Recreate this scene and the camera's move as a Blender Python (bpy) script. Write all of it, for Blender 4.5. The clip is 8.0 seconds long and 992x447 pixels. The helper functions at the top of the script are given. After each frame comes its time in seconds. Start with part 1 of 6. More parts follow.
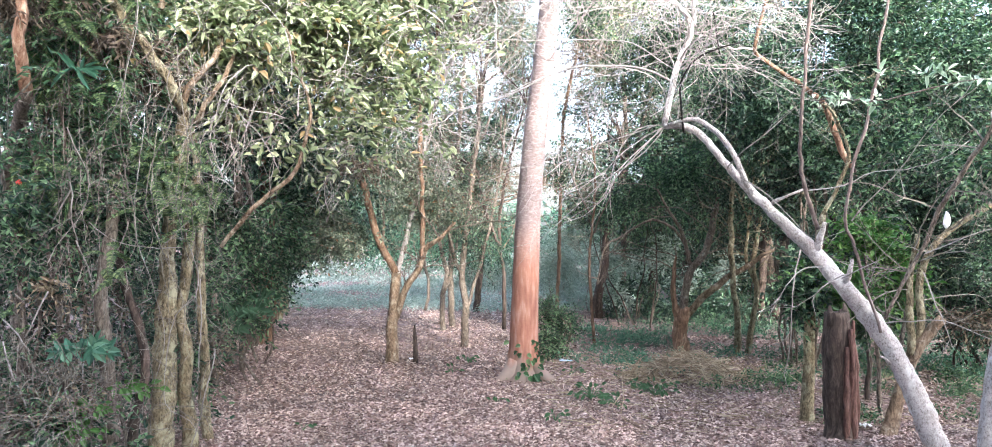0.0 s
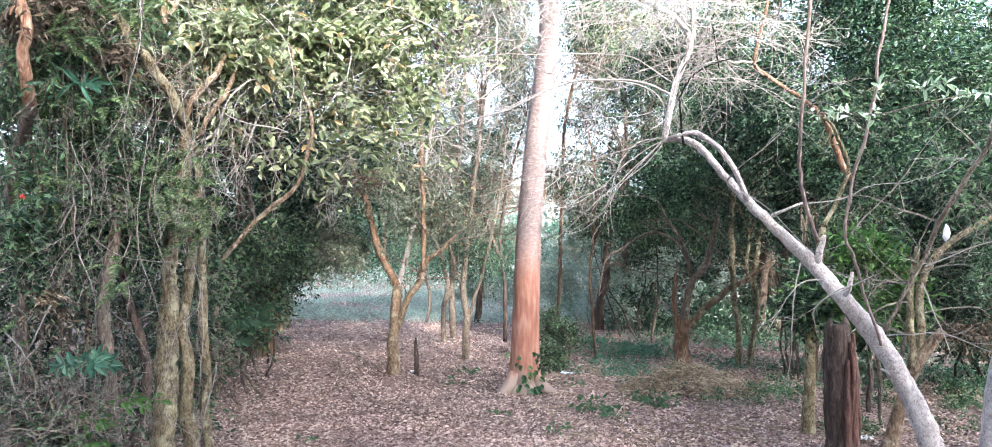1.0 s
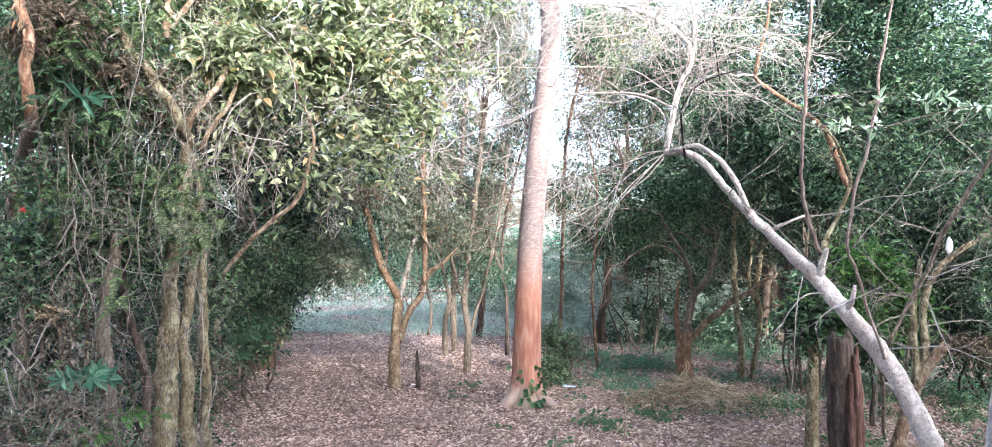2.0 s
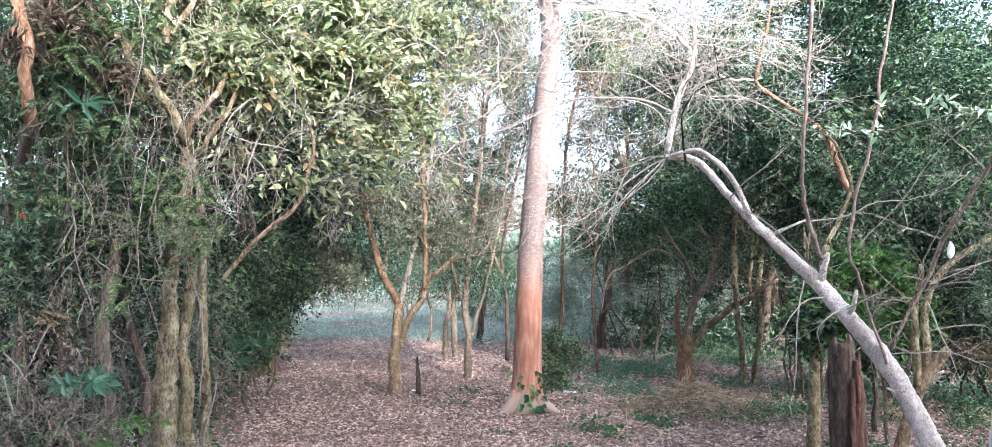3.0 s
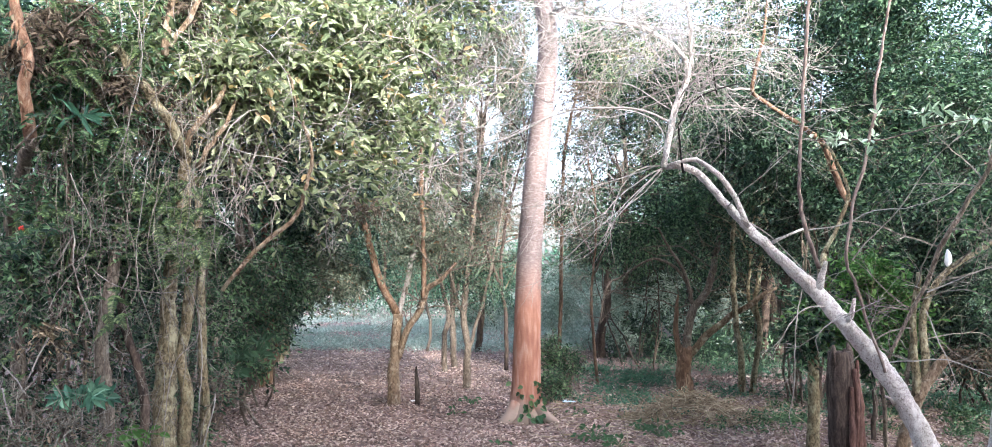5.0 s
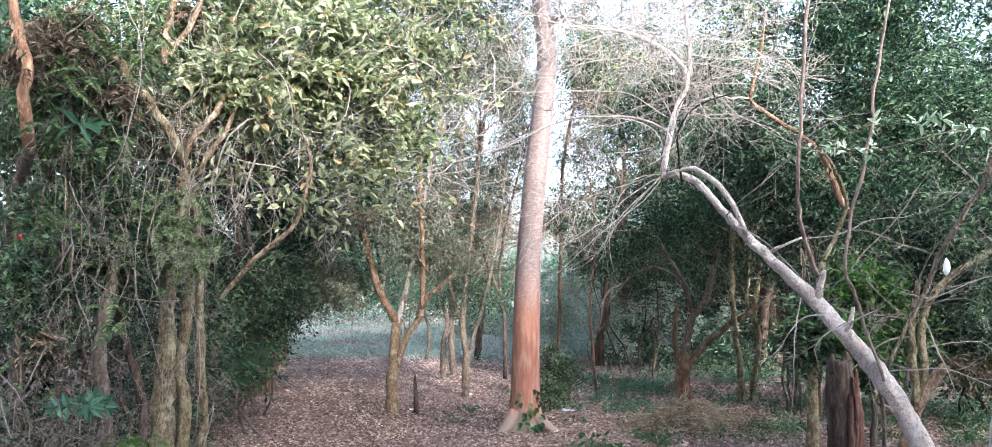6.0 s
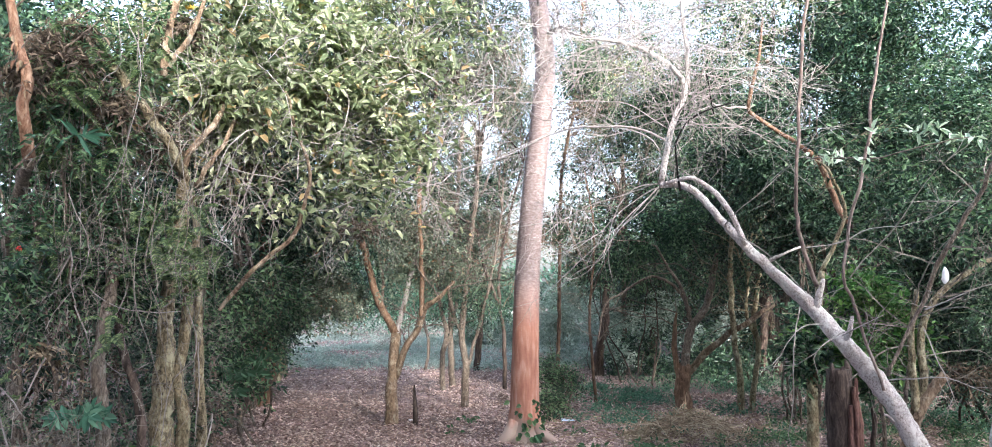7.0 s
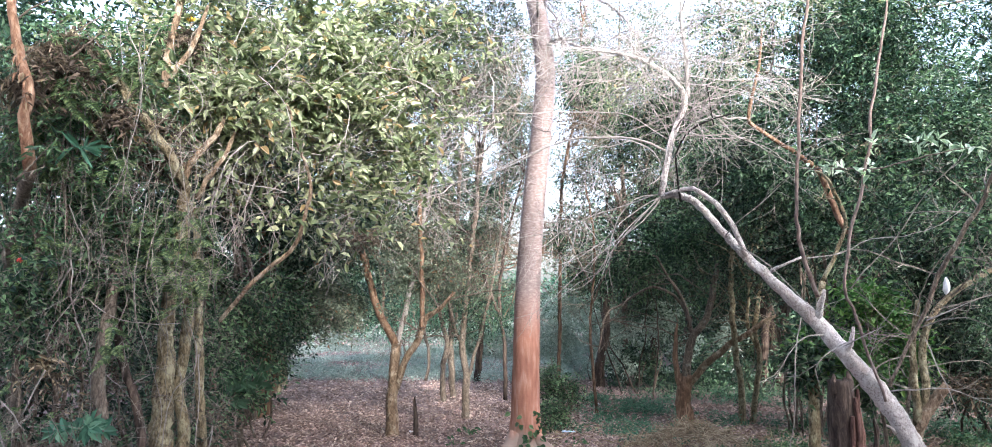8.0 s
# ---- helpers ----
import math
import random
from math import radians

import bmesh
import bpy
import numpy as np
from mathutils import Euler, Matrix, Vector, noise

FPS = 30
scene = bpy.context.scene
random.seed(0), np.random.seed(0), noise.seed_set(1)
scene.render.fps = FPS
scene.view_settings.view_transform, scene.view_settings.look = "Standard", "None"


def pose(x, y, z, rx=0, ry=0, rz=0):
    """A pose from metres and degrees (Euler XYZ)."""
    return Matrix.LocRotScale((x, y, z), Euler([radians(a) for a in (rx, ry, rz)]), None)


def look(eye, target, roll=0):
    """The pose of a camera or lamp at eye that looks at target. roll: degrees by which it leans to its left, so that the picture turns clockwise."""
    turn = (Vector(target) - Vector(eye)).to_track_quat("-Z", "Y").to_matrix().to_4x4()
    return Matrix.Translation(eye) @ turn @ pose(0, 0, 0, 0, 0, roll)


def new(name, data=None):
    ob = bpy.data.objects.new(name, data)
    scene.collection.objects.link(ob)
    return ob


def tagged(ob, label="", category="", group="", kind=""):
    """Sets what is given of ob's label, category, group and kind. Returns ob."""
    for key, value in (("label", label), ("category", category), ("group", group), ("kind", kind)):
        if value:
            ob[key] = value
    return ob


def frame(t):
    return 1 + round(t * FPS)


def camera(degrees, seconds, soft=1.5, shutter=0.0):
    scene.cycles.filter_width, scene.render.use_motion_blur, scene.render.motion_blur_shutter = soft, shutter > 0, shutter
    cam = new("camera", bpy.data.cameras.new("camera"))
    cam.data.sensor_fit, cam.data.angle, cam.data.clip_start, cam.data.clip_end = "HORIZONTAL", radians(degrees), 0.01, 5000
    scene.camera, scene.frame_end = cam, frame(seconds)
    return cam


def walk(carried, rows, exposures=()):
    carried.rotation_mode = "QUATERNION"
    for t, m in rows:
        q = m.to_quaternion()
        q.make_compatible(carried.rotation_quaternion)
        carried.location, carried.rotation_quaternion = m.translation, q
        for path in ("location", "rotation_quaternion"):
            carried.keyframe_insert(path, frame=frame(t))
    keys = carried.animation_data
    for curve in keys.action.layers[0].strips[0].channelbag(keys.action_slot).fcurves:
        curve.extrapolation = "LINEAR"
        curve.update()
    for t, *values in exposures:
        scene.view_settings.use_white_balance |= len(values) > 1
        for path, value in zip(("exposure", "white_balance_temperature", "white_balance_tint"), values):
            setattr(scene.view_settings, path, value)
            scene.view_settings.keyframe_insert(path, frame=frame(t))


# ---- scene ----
# ---- camera ----
cam = camera(62, 8.0, soft=0.9)
walk(cam, [
    (0, pose(-0.005, -0.001, 1.532, 91.09, -0.33, -0.20)),
    (0.5, pose(-0.002, -0.017, 1.541, 91.35, -0.29, -0.13)),
    (1, pose(-0.003, -0.024, 1.547, 91.86, -0.28, -0.12)),
    (1.5, pose(0.002, -0.021, 1.551, 92.38, -0.29, -0.02)),
    (3, pose(-0.001, 0.001, 1.548, 93.12, -0.18, 0.02)),
    (3.5, pose(-0.001, 0.000, 1.548, 93.26, -0.10, 0.03)),
    (4, pose(0.000, 0.000, 1.550, 93.40, -0.00, 0.00)),
    (4.5, pose(0.000, -0.007, 1.552, 93.56, 0.10, -0.03)),
    (6, pose(0.000, -0.015, 1.562, 94.29, 0.09, -0.15)),
    (6.5, pose(-0.002, -0.017, 1.563, 94.63, 0.18, -0.19)),
    (7, pose(0.003, -0.021, 1.563, 94.97, 0.26, -0.19)),
    (7.5, pose(0.000, -0.019, 1.567, 95.30, 0.33, -0.15)),
    (8, pose(-0.000, -0.021, 1.568, 95.69, 0.34, -0.17)),
], exposures=[(0, 3.26, 5680, 12), (4, 3.08, 5680, 12), (8, 2.78, 5720, 13)])

# ---- sky and sun ----
SUN_UP, SUN_TURN = radians(22), radians(155)
world = bpy.data.worlds.new("sky")
scene.world = world
world.use_nodes = True
wn = world.node_tree.nodes
sky = wn.new("ShaderNodeTexSky")
sky.sky_type = "NISHITA"
sky.sun_disc = False
sky.sun_elevation, sky.sun_rotation = SUN_UP, SUN_TURN
sky.air_density, sky.dust_density, sky.ozone_density = 1.0, 5.0, 1.0
wn["Background"].inputs["Strength"].default_value = 0.15
haze = wn.new("ShaderNodeHueSaturation")
haze.inputs["Saturation"].default_value = 0.72
world.node_tree.links.new(sky.outputs["Color"], haze.inputs["Color"])
world.node_tree.links.new(haze.outputs["Color"], wn["Background"].inputs["Color"])
sun_data = bpy.data.lights.new("sun", "SUN")
sun_data.energy, sun_data.angle, sun_data.color = 2.25, radians(4), (1.0, 0.9, 0.75)
sun = new("sun", sun_data)
toward = Vector((math.sin(SUN_TURN) * math.cos(SUN_UP), math.cos(SUN_TURN) * math.cos(SUN_UP), math.sin(SUN_UP)))
sun.matrix_world = look(toward * 30, (0, 0, 0))


# ---- materials ----
def nodes_of(name):
    mat = bpy.data.materials.new(name)
    mat.use_nodes = True
    tree = mat.node_tree
    return mat, tree, tree.nodes["Principled BSDF"], lambda a, b: tree.links.new(a, b)


def ramp(tree, stops):
    node = tree.nodes.new("ShaderNodeValToRGB")
    els = node.color_ramp.elements
    while len(els) < len(stops):
        els.new(0.5)
    for el, (at, col) in zip(els, stops):
        el.position, el.color = at, (*col, 1)
    return node


def mix(tree, kind, fac):
    node = tree.nodes.new("ShaderNodeMix")
    node.data_type, node.blend_type = "RGBA", kind
    node.inputs["Factor"].default_value = fac
    return node


def noise_at(tree, scale, stretch=(1, 1, 1), detail=5.0):
    co = tree.nodes.new("ShaderNodeTexCoord")
    mp = tree.nodes.new("ShaderNodeMapping")
    mp.inputs["Scale"].default_value = stretch
    no = tree.nodes.new("ShaderNodeTexNoise")
    no.inputs["Scale"].default_value, no.inputs["Detail"].default_value = scale, detail
    tree.links.new(co.outputs["Object"], mp.inputs["Vector"])
    tree.links.new(mp.outputs["Vector"], no.inputs["Vector"])
    return no


def bark(name, dark, mid, light, grain=26.0, stretch=(1, 1, 0.3), relief=0.5, patch=None, patch_at=0.58, blotch=0.45):
    """Bark: fine streaks and cracks, larger blotches, and patches of moss or lichen."""
    mat, tree, bsdf, link = nodes_of(name)
    fine, broad = noise_at(tree, grain, stretch, 10), noise_at(tree, 7, (1, 1, 0.55), 6)
    fine.inputs["Roughness"].default_value, fine.inputs["Distortion"].default_value = 0.72, 0.8
    broad.inputs["Roughness"].default_value, broad.inputs["Distortion"].default_value = 0.65, 1.2
    col = ramp(tree, [(0.36, dark), (0.5, mid), (0.64, light)])
    link(fine.outputs["Fac"], col.inputs["Fac"])
    blot = mix(tree, "MULTIPLY", 0.75)
    tone = ramp(tree, [(0.34, (blotch, blotch * 0.96, blotch * 0.92)), (0.62, (1, 1, 1))])
    link(broad.outputs["Fac"], tone.inputs["Fac"])
    link(col.outputs["Color"], blot.inputs["A"])
    link(tone.outputs["Color"], blot.inputs["B"])
    out = blot.outputs["Result"]
    if patch:
        spots = noise_at(tree, 11.0, (1, 1, 0.7), 10)
        spots.inputs["Roughness"].default_value = 0.75
        edge = ramp(tree, [(patch_at - 0.05, (0, 0, 0)), (patch_at + 0.05, (0.85, 0.85, 0.85))])
        over = mix(tree, "MIX", 0.5)
        link(spots.outputs["Fac"], edge.inputs["Fac"])
        link(edge.outputs["Color"], over.inputs["Factor"])
        link(out, over.inputs["A"])
        over.inputs["B"].default_value = (*patch, 1)
        out = over.outputs["Result"]
    link(out, bsdf.inputs["Base Color"])
    bsdf.inputs["Roughness"].default_value = 0.85
    bsdf.inputs["Specular IOR Level"].default_value = 0.25
    bump = tree.nodes.new("ShaderNodeBump")
    bump.inputs["Strength"].default_value, bump.inputs["Distance"].default_value = relief, 0.02
    link(fine.outputs["Fac"], bump.inputs["Height"])
    link(bump.outputs["Normal"], bsdf.inputs["Normal"])
    return mat


def leafy(name, low, mid, high, through_light=0.35, rough=0.45, odd=None):
    """Leaves: each one has its own tint; light passes through them."""
    mat, tree, bsdf, link = nodes_of(name)
    geo = tree.nodes.new("ShaderNodeNewGeometry")
    stops = [(0.0, low), (0.55, mid), (0.95, high)]
    if odd:
        stops += [(0.965, odd), (1.0, odd)]
    col = ramp(tree, stops)
    link(geo.outputs["Random Per Island"], col.inputs["Fac"])
    broad = noise_at(tree, 1.3, (1, 1, 1), 3)
    tone = ramp(tree, [(0.3, (0.6, 0.62, 0.6)), (0.7, (1.1, 1.1, 1.0))])
    link(broad.outputs["Fac"], tone.inputs["Fac"])
    both = mix(tree, "MULTIPLY", 0.8)
    link(col.outputs["Color"], both.inputs["A"])
    link(tone.outputs["Color"], both.inputs["B"])
    link(both.outputs["Result"], bsdf.inputs["Base Color"])
    bsdf.inputs["Roughness"].default_value = rough
    bsdf.inputs["Specular IOR Level"].default_value = 0.4
    tr = tree.nodes.new("ShaderNodeBsdfTranslucent")
    warm = mix(tree, "MULTIPLY", 1.0)
    warm.inputs["B"].default_value = (1.15, 1.25, 0.75, 1)
    link(both.outputs["Result"], warm.inputs["A"])
    link(warm.outputs["Result"], tr.inputs["Color"])
    ms = tree.nodes.new("ShaderNodeMixShader")
    ms.inputs["Fac"].default_value = through_light
    link(bsdf.outputs["BSDF"], ms.inputs[1])
    link(tr.outputs["BSDF"], ms.inputs[2])
    link(ms.outputs["Shader"], tree.nodes["Material Output"].inputs["Surface"])
    return mat


def plain(name, low, high, scale=20.0, rough=0.7):
    mat, tree, bsdf, link = nodes_of(name)
    no = noise_at(tree, scale)
    col = ramp(tree, [(0.3, low), (0.7, high)])
    link(no.outputs["Fac"], col.inputs["Fac"])
    link(col.outputs["Color"], bsdf.inputs["Base Color"])
    bsdf.inputs["Roughness"].default_value = rough
    return mat


def soil_material():
    mat, tree, bsdf, link = nodes_of("forest_soil")
    fine, broad = noise_at(tree, 38, (1, 1, 1), 8), noise_at(tree, 0.55, (1, 1, 1), 4)
    col = ramp(tree, [(0.34, (0.075, 0.051, 0.047)), (0.5, (0.21, 0.15, 0.14)), (0.66, (0.36, 0.27, 0.257))])
    link(fine.outputs["Fac"], col.inputs["Fac"])
    tone = ramp(tree, [(0.35, (0.6, 0.58, 0.55)), (0.65, (1.05, 1.0, 1.0))])
    link(broad.outputs["Fac"], tone.inputs["Fac"])
    both = mix(tree, "MULTIPLY", 0.9)
    link(col.outputs["Color"], both.inputs["A"])
    link(tone.outputs["Color"], both.inputs["B"])
    link(both.outputs["Result"], bsdf.inputs["Base Color"])
    bsdf.inputs["Roughness"].default_value = 0.95
    bump = tree.nodes.new("ShaderNodeBump")
    bump.inputs["Strength"].default_value, bump.inputs["Distance"].default_value = 0.8, 0.03
    link(fine.outputs["Fac"], bump.inputs["Height"])
    link(bump.outputs["Normal"], bsdf.inputs["Normal"])
    return mat


def tall_trunk_material():
    """Smooth bark: red earth-coloured below breast height, chalky pink above, with fine cross marks."""
    mat, tree, bsdf, link = nodes_of("smooth_red_bark")
    co = tree.nodes.new("ShaderNodeTexCoord")
    sep = tree.nodes.new("ShaderNodeSeparateXYZ")
    link(co.outputs["Object"], sep.inputs["Vector"])
    wav, marks, blot = noise_at(tree, 5, (1, 1, 0.5), 4), noise_at(tree, 34, (0.8, 0.8, 1.8), 7), noise_at(tree, 15, (1.6, 1.6, 0.3), 9)
    add = tree.nodes.new("ShaderNodeMath")
    add.operation = "MULTIPLY_ADD"
    add.inputs[1].default_value = 0.45
    link(wav.outputs["Fac"], add.inputs[0])
    link(sep.outputs["Z"], add.inputs[2])
    edge = ramp(tree, [(0.0, (0, 0, 0)), (1.0, (1, 1, 1))])
    span = tree.nodes.new("ShaderNodeMapRange")
    span.inputs["From Min"].default_value, span.inputs["From Max"].default_value = 1.4, 1.95
    link(add.outputs["Value"], span.inputs["Value"])
    link(span.outputs["Result"], edge.inputs["Fac"])
    red = ramp(tree, [(0.3, (0.21, 0.088, 0.056)), (0.5, (0.29, 0.135, 0.09)), (0.72, (0.4, 0.25, 0.2))])
    pale = ramp(tree, [(0.3, (0.15, 0.107, 0.098)), (0.52, (0.215, 0.166, 0.155)), (0.72, (0.31, 0.258, 0.243))])
    link(blot.outputs["Fac"], red.inputs["Fac"])
    link(marks.outputs["Fac"], pale.inputs["Fac"])
    over = mix(tree, "MIX", 0.5)
    link(edge.outputs["Color"], over.inputs["Factor"])
    link(red.outputs["Color"], over.inputs["A"])
    link(pale.outputs["Color"], over.inputs["B"])
    foot = tree.nodes.new("ShaderNodeMapRange")
    foot.inputs["From Min"].default_value, foot.inputs["From Max"].default_value = 0.5, 0.36
    link(add.outputs["Value"], foot.inputs["Value"])
    grey = mix(tree, "MIX", 0.5)
    link(foot.outputs["Result"], grey.inputs["Factor"])
    link(over.outputs["Result"], grey.inputs["A"])
    grey.inputs["B"].default_value = (0.27, 0.21, 0.175, 1)
    link(grey.outputs["Result"], bsdf.inputs["Base Color"])
    bsdf.inputs["Roughness"].default_value = 0.75
    bump = tree.nodes.new("ShaderNodeBump")
    bump.inputs["Strength"].default_value, bump.inputs["Distance"].default_value = 0.3, 0.01
    link(marks.outputs["Fac"], bump.inputs["Height"])
    link(bump.outputs["Normal"], bsdf.inputs["Normal"])
    return mat


M = {
    "soil": soil_material(),
    "tall": tall_trunk_material(),
    "pale": bark("pale_grey_bark", (0.2, 0.165, 0.145), (0.6, 0.545, 0.505), (0.76, 0.72, 0.68), 85, (1.0, 1.0, 0.8), 1.0, (0.74, 0.71, 0.67), 0.56, 0.62),
    "twig": bark("dry_grey_twig", (0.17, 0.15, 0.14), (0.28, 0.26, 0.24), (0.39, 0.365, 0.345), 20, blotch=0.8),
    "tan": bark("tan_bark", (0.075, 0.05, 0.03), (0.2, 0.142, 0.092), (0.34, 0.26, 0.18), 40, (1, 1, 0.4), 1.0, (0.4, 0.35, 0.27), 0.56),
    "orange": bark("orange_brown_bark", (0.07, 0.042, 0.026), (0.17, 0.105, 0.065), (0.28, 0.195, 0.135), 22, (1, 1, 0.4), 0.5),
    "flake": bark("peeling_orange_bark", (0.14, 0.07, 0.04), (0.3, 0.17, 0.105), (0.48, 0.34, 0.24), 30),
    "shoot": bark("reddish_shoot_bark", (0.13, 0.095, 0.08), (0.24, 0.185, 0.16), (0.34, 0.28, 0.25), 24),
    "mossy": bark("mossy_bark", (0.05, 0.04, 0.022), (0.19, 0.155, 0.09), (0.36, 0.3, 0.19), 50, (1, 1, 0.45), 1.0, (0.38, 0.36, 0.24), 0.55),
    "dark": bark("dark_rough_bark", (0.02, 0.015, 0.012), (0.07, 0.05, 0.04), (0.15, 0.115, 0.092), 24, (1, 1, 0.25), 1.0),
    "grey": bark("grey_brown_bark", (0.06, 0.048, 0.038), (0.165, 0.133, 0.103), (0.3, 0.255, 0.205), 50, (1, 1, 0.4), 1.0, (0.32, 0.32, 0.28), 0.62),
    "rot": bark("rotting_red_wood", (0.04, 0.02, 0.016), (0.15, 0.078, 0.06), (0.28, 0.165, 0.13), 30, (1, 1, 0.15), 1.0),
    "vine": bark("vine_bark", (0.08, 0.072, 0.06), (0.2, 0.18, 0.15), (0.37, 0.34, 0.29), 24),
    "black": bark("blackened_twig", (0.008, 0.007, 0.006), (0.015, 0.013, 0.012), (0.03, 0.027, 0.024), 24),
    "leaf_olive": leafy("olive_leaf", (0.085, 0.115, 0.066), (0.25, 0.3, 0.18), (0.6, 0.63, 0.46), 0.4, 0.4, (0.52, 0.38, 0.22)),
    "leaf_green": leafy("green_leaf", (0.012, 0.034, 0.022), (0.038, 0.088, 0.052), (0.2, 0.31, 0.18)),
    # Dark green leaf; in the hollow and inner thicket it also stands for shade.
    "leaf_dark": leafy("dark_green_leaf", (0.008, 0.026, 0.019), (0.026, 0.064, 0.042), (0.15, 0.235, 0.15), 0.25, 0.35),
    "leaf_fresh": leafy("fresh_green_leaf", (0.035, 0.1, 0.028), (0.08, 0.185, 0.05), (0.18, 0.31, 0.1), 0.4),
    "leaf_grey": leafy("grey_green_leaf", (0.06, 0.08, 0.06), (0.12, 0.15, 0.115), (0.25, 0.28, 0.22), 0.3, 0.5, (0.22, 0.13, 0.08)),
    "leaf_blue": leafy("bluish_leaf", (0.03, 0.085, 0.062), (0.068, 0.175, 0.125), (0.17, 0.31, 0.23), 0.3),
    "leaf_pale": leafy("pale_young_leaf", (0.3, 0.4, 0.33), (0.5, 0.6, 0.53), (0.7, 0.77, 0.71), 0.35, 0.4),
    # Paler and bluer than real weeds: the glade's sky light is in the colour.
    "weed_pale": leafy("skylight_tinted_weed", (0.15, 0.21, 0.2), (0.29, 0.36, 0.36), (0.47, 0.53, 0.54), 0.35),
    "leaf_ivy": leafy("ivy_leaf", (0.022, 0.06, 0.034), (0.065, 0.138, 0.073), (0.18, 0.28, 0.15), 0.3, 0.35),
    "fern": leafy("fern_frond", (0.032, 0.064, 0.034), (0.09, 0.145, 0.066), (0.25, 0.32, 0.15), 0.38),
    "dry": leafy("dry_brown_foliage", (0.05, 0.038, 0.032), (0.13, 0.098, 0.08), (0.27, 0.21, 0.175), 0.3, 0.8),
    "litter": leafy("fallen_leaf", (0.11, 0.068, 0.062), (0.38, 0.262, 0.246), (0.7, 0.56, 0.535), 0.1, 0.75),
    "straw": leafy("dry_straw", (0.15, 0.11, 0.078), (0.31, 0.24, 0.175), (0.5, 0.42, 0.33), 0.2, 0.8),
    "white": plain("white_plastic", (0.7, 0.7, 0.7), (0.85, 0.85, 0.83), 30, 0.4),
    "bluefilm": plain("pale_blue_plastic", (0.35, 0.5, 0.65), (0.6, 0.72, 0.82), 30, 0.3),
    "red": plain("red_petal", (0.5, 0.03, 0.02), (0.7, 0.09, 0.05), 30, 0.5),
    "yellow": plain("yellow_leaf", (0.65, 0.38, 0.03), (0.8, 0.55, 0.08), 20, 0.5),
}

# ---- building kit ----
R = np.random.default_rng(11)
ORIGIN = {}
GIRTH = {"tall_tree": 0.92, "forked_tree": 0.68, "leaning_tree": 0.68, "woodland_tree": 0.68, "dead_stump": 0.78, "twisted_tree": 0.85, "mossy_tree": 0.66, "slim_tree": 0.72, "thicket_tree": 0.8, "thin_tree": 0.68, "small_leaved_tree": 0.7}


def unit(v):
    return v / np.maximum(np.linalg.norm(v, axis=-1, keepdims=True), 1e-9)


def mesh_of(name, verts, faces, smooth=False):
    """A mesh from arrays: vertices (n, 3), faces (m, k)."""
    me = bpy.data.meshes.new(name)
    verts, faces = np.asarray(verts, np.float32), np.asarray(faces, np.int32)
    k = faces.shape[1]
    me.vertices.add(len(verts))
    me.vertices.foreach_set("co", verts.ravel())
    me.loops.add(faces.size)
    me.loops.foreach_set("vertex_index", faces.ravel())
    me.polygons.add(len(faces))
    me.polygons.foreach_set("loop_start", np.arange(0, faces.size, k, dtype=np.int32))
    me.polygons.foreach_set("loop_total", np.full(len(faces), k, np.int32))
    me.polygons.foreach_set("use_smooth", np.full(len(faces), smooth))
    me.update(calc_edges=True)
    me.validate()
    return me


def thing(name, base, label, category, group="", kind=""):
    ob = new(name)
    ob.empty_display_size = 0.2
    ob.location = base
    ORIGIN[ob] = np.array(base, float)
    return tagged(ob, label, category, group, kind)


def part(name, verts, faces, mat, parent, label="", smooth=False, kind=""):
    """One mesh object under a thing or under a part; verts are in the world."""
    ob = new(name, mesh_of(name, np.asarray(verts) - ORIGIN[parent], faces, smooth))
    ob.data.materials.append(M[mat])
    ob.parent = parent
    ORIGIN[ob] = ORIGIN[parent]
    return tagged(ob, label, kind=kind)


def whole(name, base, verts, faces, mat, label, category, group="", kind="", smooth=False):
    """A top-level thing that is one mesh."""
    ob = new(name, mesh_of(name, np.asarray(verts) - np.array(base, float), faces, smooth))
    ob.data.materials.append(M[mat])
    ob.location = base
    ORIGIN[ob] = np.array(base, float)
    return tagged(ob, label, category, group, kind)


def curve(points, step=0.08, wobble=0.0):
    """A smooth line through a few points."""
    p = np.array(points, float)
    ext = np.vstack([2 * p[0] - p[1], p, 2 * p[-1] - p[-2]])
    out = []
    for i in range(1, len(ext) - 2):
        n = max(2, int(np.linalg.norm(ext[i + 1] - ext[i]) / step))
        t = (np.arange(n) / n)[:, None]
        a, b, c, d = ext[i - 1], ext[i], ext[i + 1], ext[i + 2]
        out.append(0.5 * (2 * b + (c - a) * t + (2 * a - 5 * b + 4 * c - d) * t ** 2 + (3 * b - a - 3 * c + d) * t ** 3))
    out = np.vstack(out + [p[-1:]])
    if wobble:
        w = R.normal(0, wobble, out.shape)
        w = (w + np.roll(w, 1, 0) + np.roll(w, -1, 0)) / 2
        w[0] = 0
        out += w
    return out


